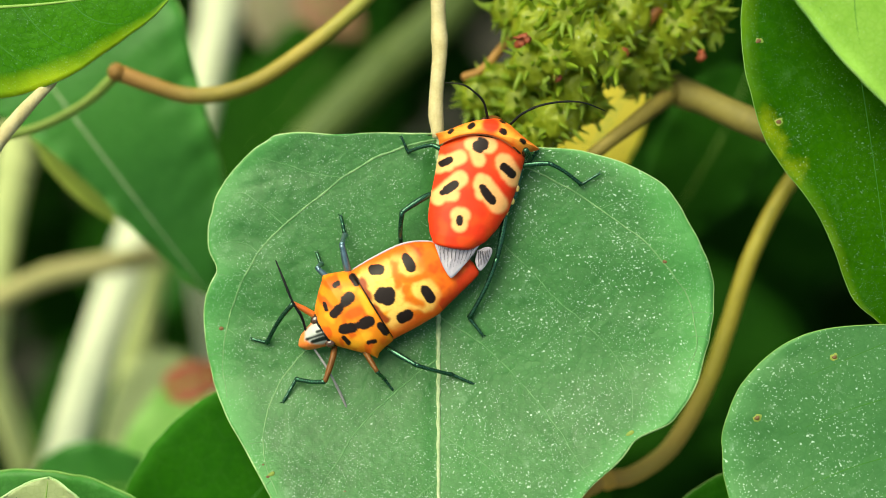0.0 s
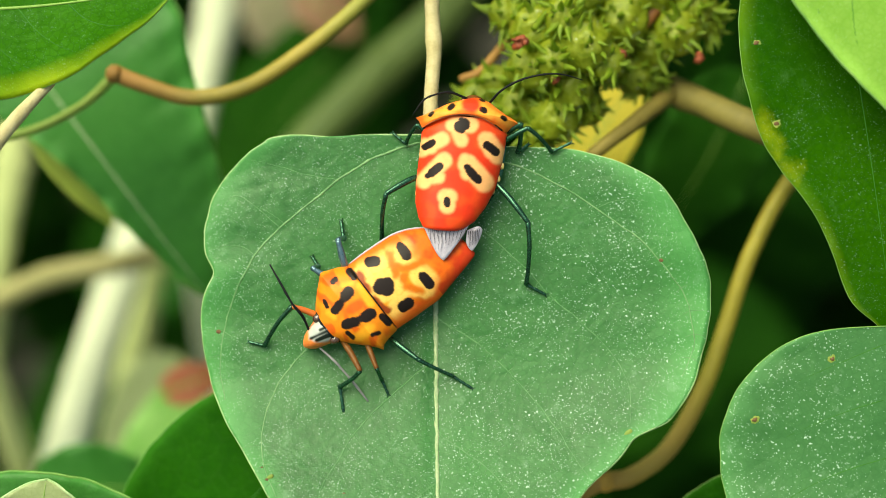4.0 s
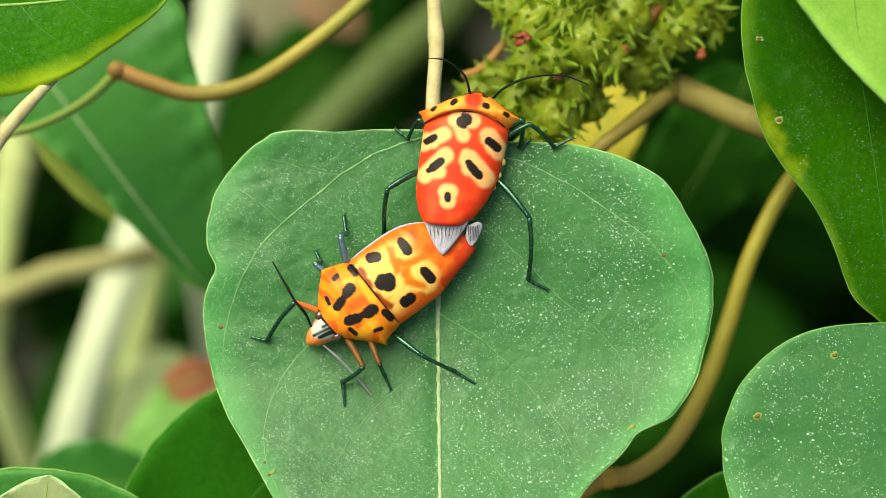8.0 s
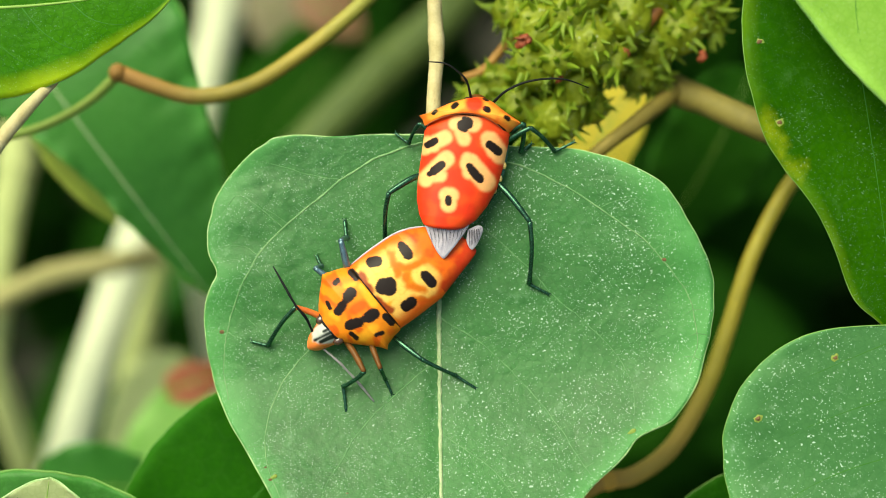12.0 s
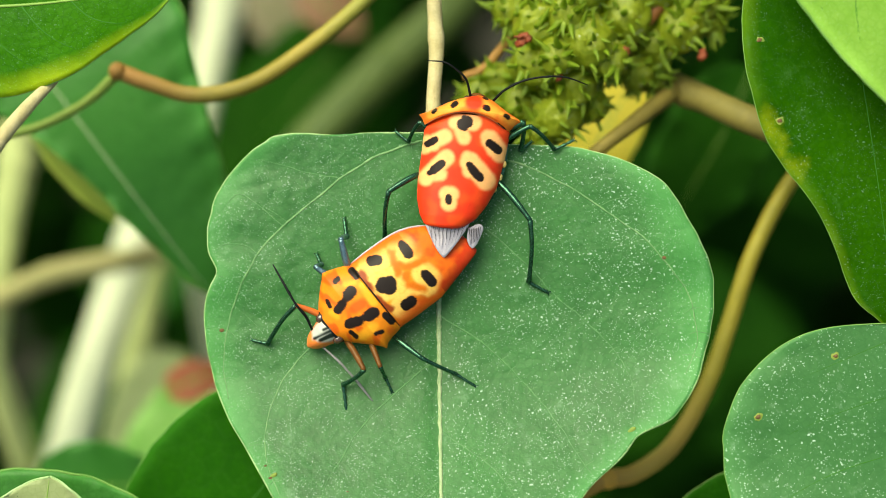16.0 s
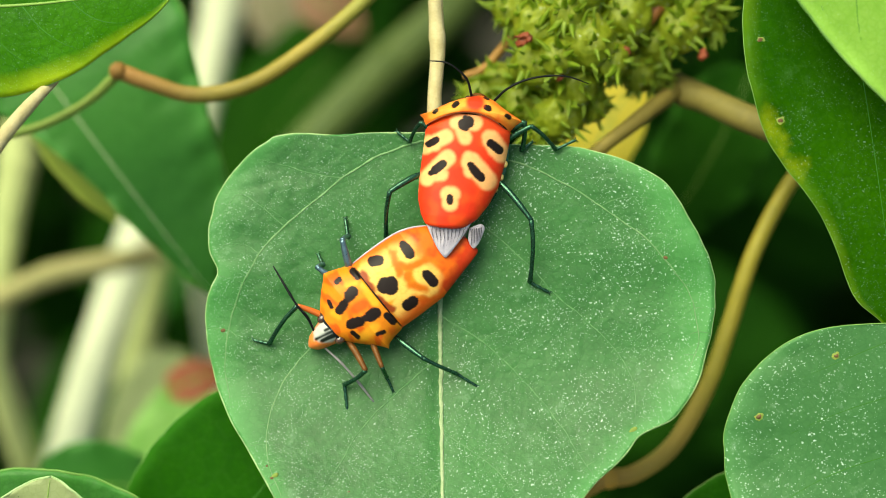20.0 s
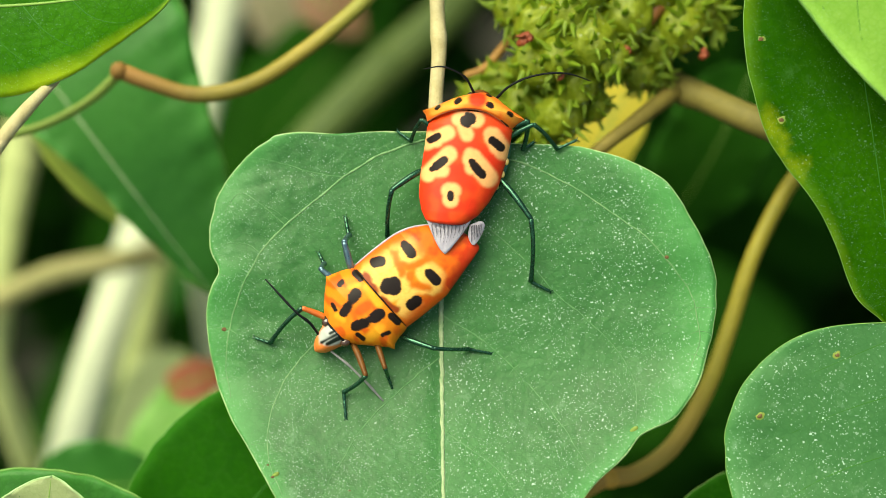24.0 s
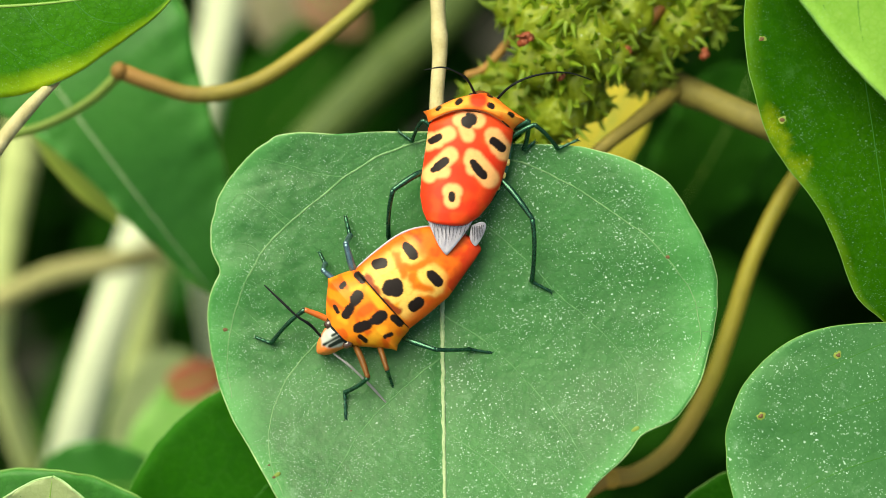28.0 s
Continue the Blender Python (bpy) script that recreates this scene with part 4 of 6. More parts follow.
def red_bug():
    mid = (3.17, 13.44, 5.5)
    ob = thing("red_bug", (0, 0, 0), "red shield bug with cream-ringed black spots, mating on the leaf", "insect", "mating pair")
    bug = Bug(ob, -13.34, (mid[0], mid[1], 0.0))
    painted("scutellum", plate([
        (-10.35, -1.6, 0.4, 1.9, 0.3), (-10.2, -3.2, 1.5, 1.8, 0.45), (-9.9, -3.9, 2.1, 1.7, 0.55), (-8.6, -4.8, 3.5, 1.3, 0.72), (-6.4, -5.7, 4.65, 0.7, 0.9),
        (-3.5, -6.25, 5.5, 0.25, 1.0), (0.6, -6.6, 5.7, 0, 1.05), (4.5, -7.0, 5.6, 0, 1.0), (6.8, -5.6, 4.6, 0, 0.92)],
        3.6, 3.2, 130, 100, 2.4, 0.62, 1.2, 0.14), ob, red_paint, "red shield with cream-ringed black spots")
    painted("pronotum", plate([
        (4.7, -7.2, 5.1, 0.1, 0.98, 2.4), (5.1, -7.3, 5.5, 0.15, 1.08, 2.1), (5.7, -7.6, 6.2, 0.15, 1.09, 1.65), (6.3, -8.25, 7.3, 0.1, 1.08, 1.15), (6.9, -7.0, 6.3, 0.05, 1.04, 0.75),
        (7.6, -5.9, 4.9, 0, 1.0, 0.45), (8.5, -4.5, 3.4, -0.2, 0.9, 0.35), (9.3, -2.8, 2.2, -0.5, 0.75, 0.2), (9.8, -1.0, 0.9, -0.9, 0.5, 0.1)],
        3.6, 3.3, 80, 100, 2.6, 0.62, 1.6, 0.14), ob, red_neck_paint, "orange-red collar plate with small black spots")
    seam = []
    for k in range(25):
        t = -0.97 + 1.94 * k / 24
        x = -1.05 + 6.15 * t
        seam.append((x, 4.68 + 0.14 * x + 2.4 * (1 - t * t), 3.75 + 3.22 * (1 - abs(t) ** 2.6) ** 0.62))
    part("seam", tube(seam, [0.05, 0.10, 0.05], 0, 6), M_RUST, ob, "dark seam behind the collar plate")
    part("abdomen", plate([(-9.6, -2.5, 1.5, 0, 0.6), (-8, -4.6, 3.9, 0, 0.9), (-5, -5.8, 5.4, 0, 1), (-1, -6.4, 6.1, 0, 1), (3, -6.4, 5.8, 0, 1), (8.0, -3, 2.4, 0, .8)],
                          3.2, 0.9, 40, 24, 2.2, 0.6, 2.4, 0.14), M_LEG, ob, "dark metallic underside")
    for x, y in ((4.45, -4.8), (5.2, -3.1), (5.6, -1.2), (5.75, 0.8), (-5.7, -5.8), (-6.1, -3.4)):
        part("side_bead", ball((x, y, 3.6), (0.36, 0.55, 0.30), 8, 12, 10), M_BEAD, ob, "cream bead on the flank")
    part("head", ball((-0.2, 9.0, 2.3), (1.8, 1.4, 1.1), 10, 16), M_LEG_RED, ob)
    for x in (-1.8, 1.5):
        part("eye", ball((x, 9.1, 2.6), (0.55, 0.55, 0.5), 8, 12), M_EYE, ob)
    # folded hind wings
    fan = [(-3.94, -10.2, 5.2), (-2.51, -10.04, 5.7), (-0.06, -9.55, 5.9), (2.57, -8.66, 5.4), (2.22, -10.46, 5.5), (1.34, -12.56, 5.7), (0.35, -14.51, 5.9), (-0.14, -14.62, 5.9), (-1.2, -13.76, 5.9), (-2.66, -11.96, 5.6)]
    part("wing", wing(fan, 0.25), M_WING, ob, "folded greyish lilac wing membrane")
    for k in range(19):
        f = k / 18
        a = np.array((-3.04, -10.68, 6)) * (1 - f) + np.array((2.41, -9.48, 6)) * f
        b = np.array((-1.63, -14.12, 6)) * (1 - f) + np.array((2, -12.06, 6)) * f
        b = a + (b - a) * (0.95 - 0.25 * abs(f - 0.4) - 0.25 * (k % 2))
        part("wing_vein", tube([a, (a + b) / 2 + (0.12 * (-1) ** k, 0, 0.08), b + (0, 0, 0.02)], [0.040, 0.032, 0.015], 8, 5), M_WING_DARK, ob)
    fan2 = [(2.64, -9.66, 4.8), (4.05, -8.73, 4.8), (4.84, -9.14, 4.6), (4.66, -10.91, 4.6), (3.99, -12.44, 4.7), (2.9, -11.49, 4.8)]
    part("wing", wing(fan2, 0.3), M_WING, ob, "folded greyish lilac wing membrane with dark veins")
    for k in range(7):
        a, b = np.array((2.9, -9.75, 5.08)) + (0.25 * k, 0.1 * k, 0), np.array((3.5, -12.0, 4.92)) + (0.18 * k, 0.18 * k, 0)
        part("wing_vein", tube([a, (a + b) / 2 + (0, 0, 0.08), b], [0.07, 0.05, 0.03], 6, 5), M_WING_DARK, ob)
    dark = (M_LEG, M_LEG, M_LEG)
    bug.legs = [
        Leg(bug, (-5.59, 2.92, 3.4), (-7.85, 4.07, 4), (-8.9, 0.98, 0.7), (-11.08, 2.05, 0.35),
            [(0, *(-5.6, 15.01, 0.7)), (0.5, *(-5.6, 15.18, 0.7)), (1.0, *(-5.6, 16.2, 0.7)), (1.5, *(-5.26, 16.45, 0.7)), (28, *(-5.26, 16.45, 0.7))], dark, 0.34),
        Leg(bug, (5.54, 5.9, 3.4), (7.42, 7.22, 4.6), (7.75, 3.53, 0.8), (8.95, 5.14, 0.4),
            [(0, *(12.55, 14.07, 0.8)), (0.5, *(12.55, 14.33, 0.8)), (1.0, *(11.7, 15.01, 0.8)), (1.5, *(11.53, 15.09, 0.8)), (28, *(11.53, 15.09, 0.8))], dark, 0.42),
        Leg(bug, (4.95, 4.04, 3.2), (8.5, 7.06, 4.4), (12.69, 4.79, 0.7), (15.01, 6.84, 0.35),
            [(0, *(20.35, 10.35, 0.7)), (0.8, *(20.35, 10.43, 0.7)), (1.0, *(18.02, 13.97, 3)), (1.2, *(16.62, 15.18, 0.7)), (28, *(16.62, 15.18, 0.7))], dark, 0.36),
        Leg(bug, (-5.51, -2.93, 3.2), (-10.01, -7.08, 5), (-9.06, -13.79, 0.7), (-8.23, -15.86, 0.35),
            [(0, *(-6.28, -0.93, 0.7)), (0.2, *(-7.09, 0.08, 2)), (0.4, *(-8.99, 2.12, 0.7)), (1.5, *(-8.82, 2.12, 0.7)), (28, *(-8.82, 2.12, 0.7))], dark, 0.40),
        Leg(bug, (4.71, -1.55, 3.2), (11.36, -6.57, 5), (13.39, -15.44, 0.7), (16.46, -16.2, 0.35),
            [(0, *(3.82, -9.75, 0.7)), (0.2, *(3.81, -9.74, 1)), (0.4, *(12.71, -7.49, 3)), (0.5, *(15.01, -3.29, 2.5)), (0.7, *(12.81, -4.66, 0.7)), (28, *(12.64, -4.66, 0.7))], dark, 0.40),
    ]
    bug.feelers = [
        (feeler(ob, [(-1.37, 9.53, 3.4), (-2.6, 11.73, 4.6), (-4.43, 12.88, 5.2), (-6.28, 13.45, 5.4), (-8.79, 13.15, 5)], M_ANT),
         [(0, 3, 0), (0.5, -8, 0), (1.0, 28, 0), (1.5, 52, -14), (3.5, 56, -16), (5.5, 56, -14), (6.0, 24, 0), (6.5, 0, 0), (21.5, 0, 0), (23.5, 15, 0), (28, 15, 0)]),
        (feeler(ob, [(2.05, 9.65, 3.4), (3.39, 11.52, 4.6), (5.7, 13.31, 5.2), (8.82, 14.65, 5.2), (11.87, 15.22, 5), (15.25, 14.85, 4.6)], M_ANT),
         [(0, 3, 0), (0.5, 6, 0), (1.0, 12, 0), (1.5, 6, 0), (3.5, 4, 0), (8, 0, 0), (28, 3, 0)]),
    ]
    return bug


def wing(border, thick):
    """A thin, slightly puckered membrane inside a border."""
    b = spline(border + [border[0]], 49)[:-1]
    c = b.mean(axis=0) + np.array([0, 0, 0.25])
    v, f = [], []
    rings = 6
    for k in (0, 1):
        for i in range(rings + 1):
            for j, q in enumerate(b):
                g = i / rings
                h = 0.03 * math.sin(j * 0.9) * g * (1 - g) * 4
                v.append(c + (q - c) * g + np.array([0, 0, h - thick * k]))
    n, half = len(b), (rings + 1) * len(b)
    for i in range(rings):
        for j in range(n):
            a, d = i * n + j, i * n + (j + 1) % n
            f.append((a, a + n, d + n, d))
            f.append((half + a, half + d, half + d + n, half + a + n))
    for j in range(n):
        a, d = rings * n + j, rings * n + (j + 1) % n
        f.append((a, a + half, d + half, d))
    return v, f


def feeler(ob, pts, mat, radii=(0.20, 0.17, 0.15, 0.13, 0.07), label="thin dark feeler"):
    base = pts[0]
    f = part("antenna", tube(pts, list(radii), 30, 8, base, knots=((0.3, 0.25, 0.02), (0.62, 0.25, 0.02))), mat, ob, label)
    f.location = Vector(base) * MM
    return f, base


def orange_bug():
    mid = (-7.85, -5.34, 5.5)
    ob = thing("orange_bug", (0, 0, 0), "orange and yellow shield bug with black spots, mating on the leaf", "insect", "mating pair")
    bug = Bug(ob, 119.95, (mid[0], mid[1], 0.0))
    painted("scutellum", plate([
        (-13.6, -1.4, 0.2, 0.1, 0.1), (-13.2, -1.8, 1.7, 0.1, 0.2), (-11.5, -2.5, 4.1, 0, 0.36), (-9.6, -3.2, 5.6, 0, 0.55), (-7.5, -4.0, 6.45, 0, 0.75), (-5.0, -4.95, 6.8, 0, 0.9),
        (-0.8, -5.5, 6.5, 0, 1.0), (2.6, -5.8, 6.05, 0, 0.98), (4.6, -5.2, 5.4, 0, 0.9)],
        3.6, 3.2, 130, 100, 2.4, 0.62, 1.4, 0.16), ob, orange_paint, "amber shield with yellow-ringed black spots")
    painted("pronotum", plate([
        (2.6, -5.7, 5.8, 0.1, 0.97, 0), (2.9, -6.0, 6.1, 0.2, 1.04, -0.1), (4.4, -6.4, 6.55, 0.15, 1.06, -0.1), (5.6, -6.9, 6.8, 0.1, 1.06, -0.1), (6.2, -7.55, 7.0, 0.1, 1.05, 0), (6.65, -6.9, 7.15, 0.05, 1.03, 0),
        (7.4, -6.2, 6.2, 0, 0.98, 0), (8.6, -5.2, 5.0, -0.1, 0.92, 0), (10.0, -4.0, 3.4, -0.3, 0.82, 0), (10.9, -3.2, 2.2, -0.4, 0.74, 0)],
        3.6, 3.3, 90, 100, 2.6, 0.62, 1.6, 0.16), ob, orange_neck_paint, "orange collar plate with black dumbbell marks")
    part("abdomen", plate([(-13.0, -1.3, 0.6, 0, 0.4), (-11, -2.6, 4.4, 0, 0.5), (-6, -4.6, 6.5, 0, 0.8), (0, -5.6, 6.4, 0, 1), (5, -5.6, 5.6, 0, 1), (10.0, -2.8, 2.0, 0, .8)],
                          3.1, 0.6, 40, 24, 2.2, 0.6, 2.2, 0.16), M_LEG_RED, ob, "rusty underside")
    painted("head", plate([
        (10.3, -3.3, 2.1, 0, 1.0), (11.2, -3.1, 1.7, 0, 1.05), (12.3, -2.9, 1.0, 0, 1.05), (13.5, -2.75, 0.45, -0.2, 0.98), (14.4, -2.55, -0.05, -0.5, 0.85), (15.0, -2.2, -0.6, -0.8, 0.65), (15.45, -1.7, -1.2, -1.0, 0.3)],
        3.0, 2.5, 60, 50, 2.4, 0.6, 1.2, 0.16), ob, head_paint, "orange head with metallic streaks")
    # Highlight along the shield's left edge, modelled as a thin pale tube.
    rim = [(x, b + 0.16 * x, z) for b, x, z in ((-11.0, 4.5, 3.4), (-9.6, 5.62, 3.5), (-7.5, 6.5, 3.55), (-5.0, 6.85, 3.6), (-0.8, 6.55, 3.6), (2.4, 6.1, 3.6))]
    part("shield_glint", tube(rim, [0.10, 0.17, 0.17, 0.12], 30, 8), M_WING, ob, "thin pale line for the highlight on the shield's glossy edge")
    seam = []
    for k in range(21):
        t = -0.97 + 1.94 * k / 20
        x = 0.05 + 5.75 * t
        seam.append((x, 2.55 + 0.16 * x, 3.75 + 3.25 * (1 - abs(t) ** 2.6) ** 0.62))
    part("seam", tube(seam, [0.05, 0.12, 0.05], 0, 6), M_ANT, ob, "dark seam behind the collar plate")
    arc = [(-0.6 + 2.75 * math.cos(a), 10.45 + 0.16 * 2.75 * math.cos(a) + 0.55 * math.sin(a), 3.3 + 2.1 * math.sin(a) ** 0.6) for a in np.linspace(0.05, math.pi - 0.05, 17)]
    part("neck_ring", tube(arc, [0.16, 0.24, 0.16], 0, 8), M_ANT, ob, "black ring behind the head")
    for c in ((1.26, 11.28, 4.6), (-2.72, 10.58, 4.6)):
        part("eye", ball(c, (0.72, 0.82, 0.7), 10, 14), M_EYE, ob, "brown bead eye")
    warm = (M_LEG_RED, M_LEG, M_LEG)
    blue = (M_LEG_BLUE, M_LEG_BLUE, M_LEG)
    dark = (M_LEG, M_LEG, M_LEG)
    far = (3.99, -15.01, 0.7)
    bug.legs = [
        Leg(bug, (0.46, 10.48, 3.2), (4.77, 13.5, 4.8), (1.95, 20.36, 0.7), (3.61, 22.08, 0.35), [(0, *(-26.46, -13.82, 0.7)), (28, *(-26.46, -13.82, 0.7))], (M_LEG_ORANGE, M_LEG, M_LEG), 0.40),
        Leg(bug, (5.06, 6.67, 3.2), (8.22, 8.1, 3.9), (8.15, 7.34, 1.4), (9.79, 7.14, 0.5), [(0, *(-18.45, -1.95, 1.4)), (28, *(-18.28, -1.95, 1.4))], blue, 0.42),
        Leg(bug, (4.7, 4.35, 3.2), (9.84, 2.85, 4.8), (9.96, 2, 1.5), (12.44, 1.02, 0.4), [(0, *(-14.89, 2.45, 1.5)), (1.5, *(-14.55, 2.28, 1.5)), (28, *(-14.55, 2.28, 1.5))], blue, 0.46),
        Leg(bug, (-2.82, 9.85, 3.2), (-8.95, 9.83, 4.6), (-8.94, 13.5, 1), (-12.42, 14.85, 0.35),
            [(0, *(-21.94, -19.15, 1)), (0.4, *(-21.78, -19.15, 1)), (0.5, *(-17.62, -21, 2.5)), (0.6, *(-15.08, -20.42, 1)), (1.0, *(-15.08, -19.91, 1)), (21.5, *(-15.08, -19.83, 1)), (22.2, *(-18.07, -21.03, 2)), (23.0, *(-21.4, -21.06, 1.5)),
             (23.5, *(-21.49, -21.23, 1.5)), (23.7, *(-17.62, -21.42, 2.5)), (23.9, *(-15.34, -21.1, 1)), (28, *(-15.34, -21.1, 1))], warm, 0.40),
        Leg(bug, (-4.52, 6.56, 3.2), (-9.73, 7.2, 4), (-11.15, 7.43, 1.2), (-13.34, 7.64, 0.35), [(0, *(-8.81, -18.88, 1.2)), (28, *(-8.72, -18.71, 1.2))], warm, 0.36),
        Leg(bug, (-6.14, 3.41, 3.2), (-11.51, 1.05, 4.4), (-16.05, -1.87, 0.7), (-19.01, -3.4, 0.35),
            [(0, *(1.36, -18.23, 0.7)), (1.5, *(1.78, -18.32, 0.7)), (21.5, *(1.78, -18.32, 0.7)), (22.3, *(3.88, -18.89, 2.5)), (23.4, *(5.56, -16.33, 3)), (23.9, *(3.39, -14.76, 0.7)), (28, *(3.39, -14.76, 0.7))], dark, 0.36),
    ]
    bug.feelers = [
        (feeler(ob, [(-0.01, 13.35, 3.6), (2.57, 13.02, 5), (4.91, 13.36, 5.6), (7.9, 13.38, 5.4), (11.67, 13.41, 4.6)], M_ANT, (0.17, 0.22, 0.17, 0.19, 0.10)),
         [(0, 0, 0), (1.5, 2, 0), (8, 0, 0), (21.5, 2, 0), (23.5, 8, 0), (25, 14, 0), (28, 14, 0)]),
        (feeler(ob, [(-2.73, 13.18, 3.4), (-5.53, 12.15, 3.8), (-7.14, 11.74, 3.6), (-9.83, 11.18, 3), (-13.21, 10.63, 2.4)], M_ANT_GREY, (0.16, 0.2, 0.16, 0.22, 0.12), "thin grey feeler"),
         [(0, -8, 0), (1.5, -3, 0), (8, 0, 0), (21.5, -2, 0), (24, 0, 0), (28, 0, 0)]),
    ]
    return bug


M_BEAD = plain_material("bead", (0.42, 0.28, 0.07), (0.60, 0.44, 0.14), 900, 0.4, 0.2, 0.0001, 0.0, 0.4)

main = main_leaf()
RED_BUG = red_bug()
ORANGE_BUG = orange_bug()


# ---- the other leaves near the main one ----
def pits(ob, places):
    """Brown gall pits with a yellow halo, laid on the blade under the given places."""
    blade_ob = [c for c in ob.children if c.name.startswith("blade")][0]
    for p in places:
        q = Vector(p) * MM - (PLANT.inverted() @ ob.matrix_world).translation
        hit, where, normal, _ = blade_ob.data.polygons and blade_ob.ray_cast(q + Vector((0, 0, 0.02)), Vector((0, 0, -1)))
        c = where / MM if hit else q / MM
        for name, radii, mat, label in (("halo", (0.66, 0.56, 0.05), M_HALO, "yellow halo round a gall pit"), ("pit", (0.40, 0.31, 0.16), M_PIT, "brown gall pit")):
            v, f = ball((0, 0, 0), radii, 10, 22, 25)
            v = [tuple(k * (1 + 0.55 * noise.noise(Vector((q[0] * 2.6, q[1] * 2.6, p[0])))) + o for k, o in zip(q, c)) for q in v]
            part(name, (v, f), mat, ob, label)


def near_leaves():
    ob = leaf("side_leaf", Blade((57.4, 58.25, -2), (67.85, -15.07, 3), [(0, 0, 0), (0.05, 6, 6), (0.12, 11, 11), (0.325, 16.43, 16.0), (0.393, 16.9, 16.0), (0.44, 16.62, 16.0), (0.498, 16.13, 16.0), (0.552, 15.25, 16.0), (0.582, 14.13, 15.2), (0.613, 13.09, 14.4), (0.638, 11.91, 13.7), (0.67, 10.54, 12.9), (0.719, 8.94, 11.5), (0.767, 7.74, 10.1), (0.802, 7.27, 9.0), (0.838, 6.62, 7.8), (0.886, 5.6, 6.1), (0.912, 4.17, 5.1), (0.935, 2.29, 4.1), (1, 0, 0)], bow=4, cup=0.3, wave=0.5, seed=5), M_LEAF_SIDE,
         "glossy green pointed leaf with yellowing rim and brown pits", "pointed leaves", 70, 30, 0.1, 6, 0.12, rib_mat=M_VEIN_DIM, stalk=([(58.43, 56.65, -15), (57.26, 57.69, -6), (57.48, 57.83, -2)], [0.9, 0.8, 0.6], M_PETIOLE))
    pits(ob, ((46.93, 31.14, 2.2), (49.81, 19.1, 3.2)))
    leaf("lime_leaf", Blade((45.45, 59.76, 12), (87.38, 8.61, 14), ovate(11.2, 0.5, 0.6), bow=1, cup=0.2, wave=0.3, seed=8), M_LEAF_LIME,
         "light lime-green young leaf", "pointed leaves", 50, 24, 0.2, 5, 0.35, stalk=([(54.87, 56.65, -15), (47.8, 59.2, 2), (45.61, 59.59, 12)], [0.9, 0.8, 0.6], M_PETIOLE))
    dusty = [(0.0, 0, 0), (0.004, 4, 4), (0.02, 11, 8), (0.05, 16, 12), (0.15, 22.5, 18), (0.22, 25, 21), (0.32, 26.4, 23), (0.46, 25.5, 24), (0.7, 17, 16), (1, 0, 0)]
    ob = leaf("dusty_leaf", Blade((68.7, -10.92, 6), (65.79, -66.21, 4), dusty, bow=1, cup=-0.3, wave=0.4, groove=0.4, seed=2, curl=45), M_LEAF_DUSTY,
         "broad dull green leaf speckled with pale dust", "broad leaves", 70, 40, 0.12, 5, 0.35, power=1.5, stalk=([(100.01, 2.05, -46), (79.85, -5.14, -8), (68.7, -11.09, 6)], [1.1, 1.0, 0.8], M_PETIOLE))
    pits(ob, ((57.8, -15.7, 7.2), (46.37, -24.68, 7)))
    st = [(0, 0, 0), (0.1, 6, 6), (0.3, 12, 11), (0.5, 13.3, 13), (0.6, 12.3, 12), (0.7, 10.4, 10), (0.8, 7.4, 8), (0.894, 4.8, 5), (0.95, 2.6, 3), (1, 0, 0)]
    leaf("corner_leaf", Blade((-92.88, 37.6, 6), (-37.85, 40.1, 6), st, bow=1, cup=-0.3, wave=0.3, groove=0.4, seed=6, bend=-3), M_LEAF_R,
         "glossy green leaf with a yellow-green rim", "pointed leaves", 60, 30, 0.12, 6, 0.35,
         stalk=([(-68.31, 8.98, 15), (-64.09, 16.02, 12), (-60.8, 21.2, 8), (-57.67, 25.19, 4.8)], [1.15, 1.1, 1.05, 0.7], M_PETIOLE))
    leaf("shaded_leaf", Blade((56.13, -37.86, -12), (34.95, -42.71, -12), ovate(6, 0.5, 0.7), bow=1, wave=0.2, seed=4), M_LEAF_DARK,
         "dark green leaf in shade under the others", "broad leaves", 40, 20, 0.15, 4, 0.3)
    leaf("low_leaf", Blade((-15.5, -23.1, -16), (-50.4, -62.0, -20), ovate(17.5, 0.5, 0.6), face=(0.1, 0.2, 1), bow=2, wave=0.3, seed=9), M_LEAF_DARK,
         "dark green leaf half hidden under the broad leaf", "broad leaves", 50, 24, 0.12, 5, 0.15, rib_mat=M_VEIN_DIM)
    leaf("foot_leaf", Blade((-82.99, -44.68, -4), (-41.66, -43.82, -4), ovate(11, 0.5, 0.6), bow=1, wave=0.3, seed=12), M_LEAF_BACK,
         "bluish green leaf low beside the stems", "broad leaves", 40, 20, 0.2, 4, 0.3)
    leaf("pale_leaf", Blade((-59.92, -46.91, 4), (-58.19, -33.52, 6), ovate(9, 0.5, 0.8), bow=0.5, wave=0.3, seed=14), M_LEAF_PALE,
         "pale greyish underside of a small leaf", "broad leaves", 30, 16, 0.2, 3, 0.25, rim_mat=M_RIM)
    leaf("hanging_leaf", Blade((-72.32, 35.09, -45), (-39.11, -9.21, -48), [(0, 9, 18), (0.08, 11, 25), (0.18, 9, 26), (0.39, 5.6, 21), (0.67, 3.4, 15), (0.73, 3.0, 13), (0.9, 1.4, 5), (1, 0, 0)], bow=3, wave=0.8, seed=7), M_LEAF_BACK,
         "bluish green hanging leaf with a pale midrib", "broad leaves", 50, 24, 0.15, 5, 0.25, rib_mat=M_MIDRIB)
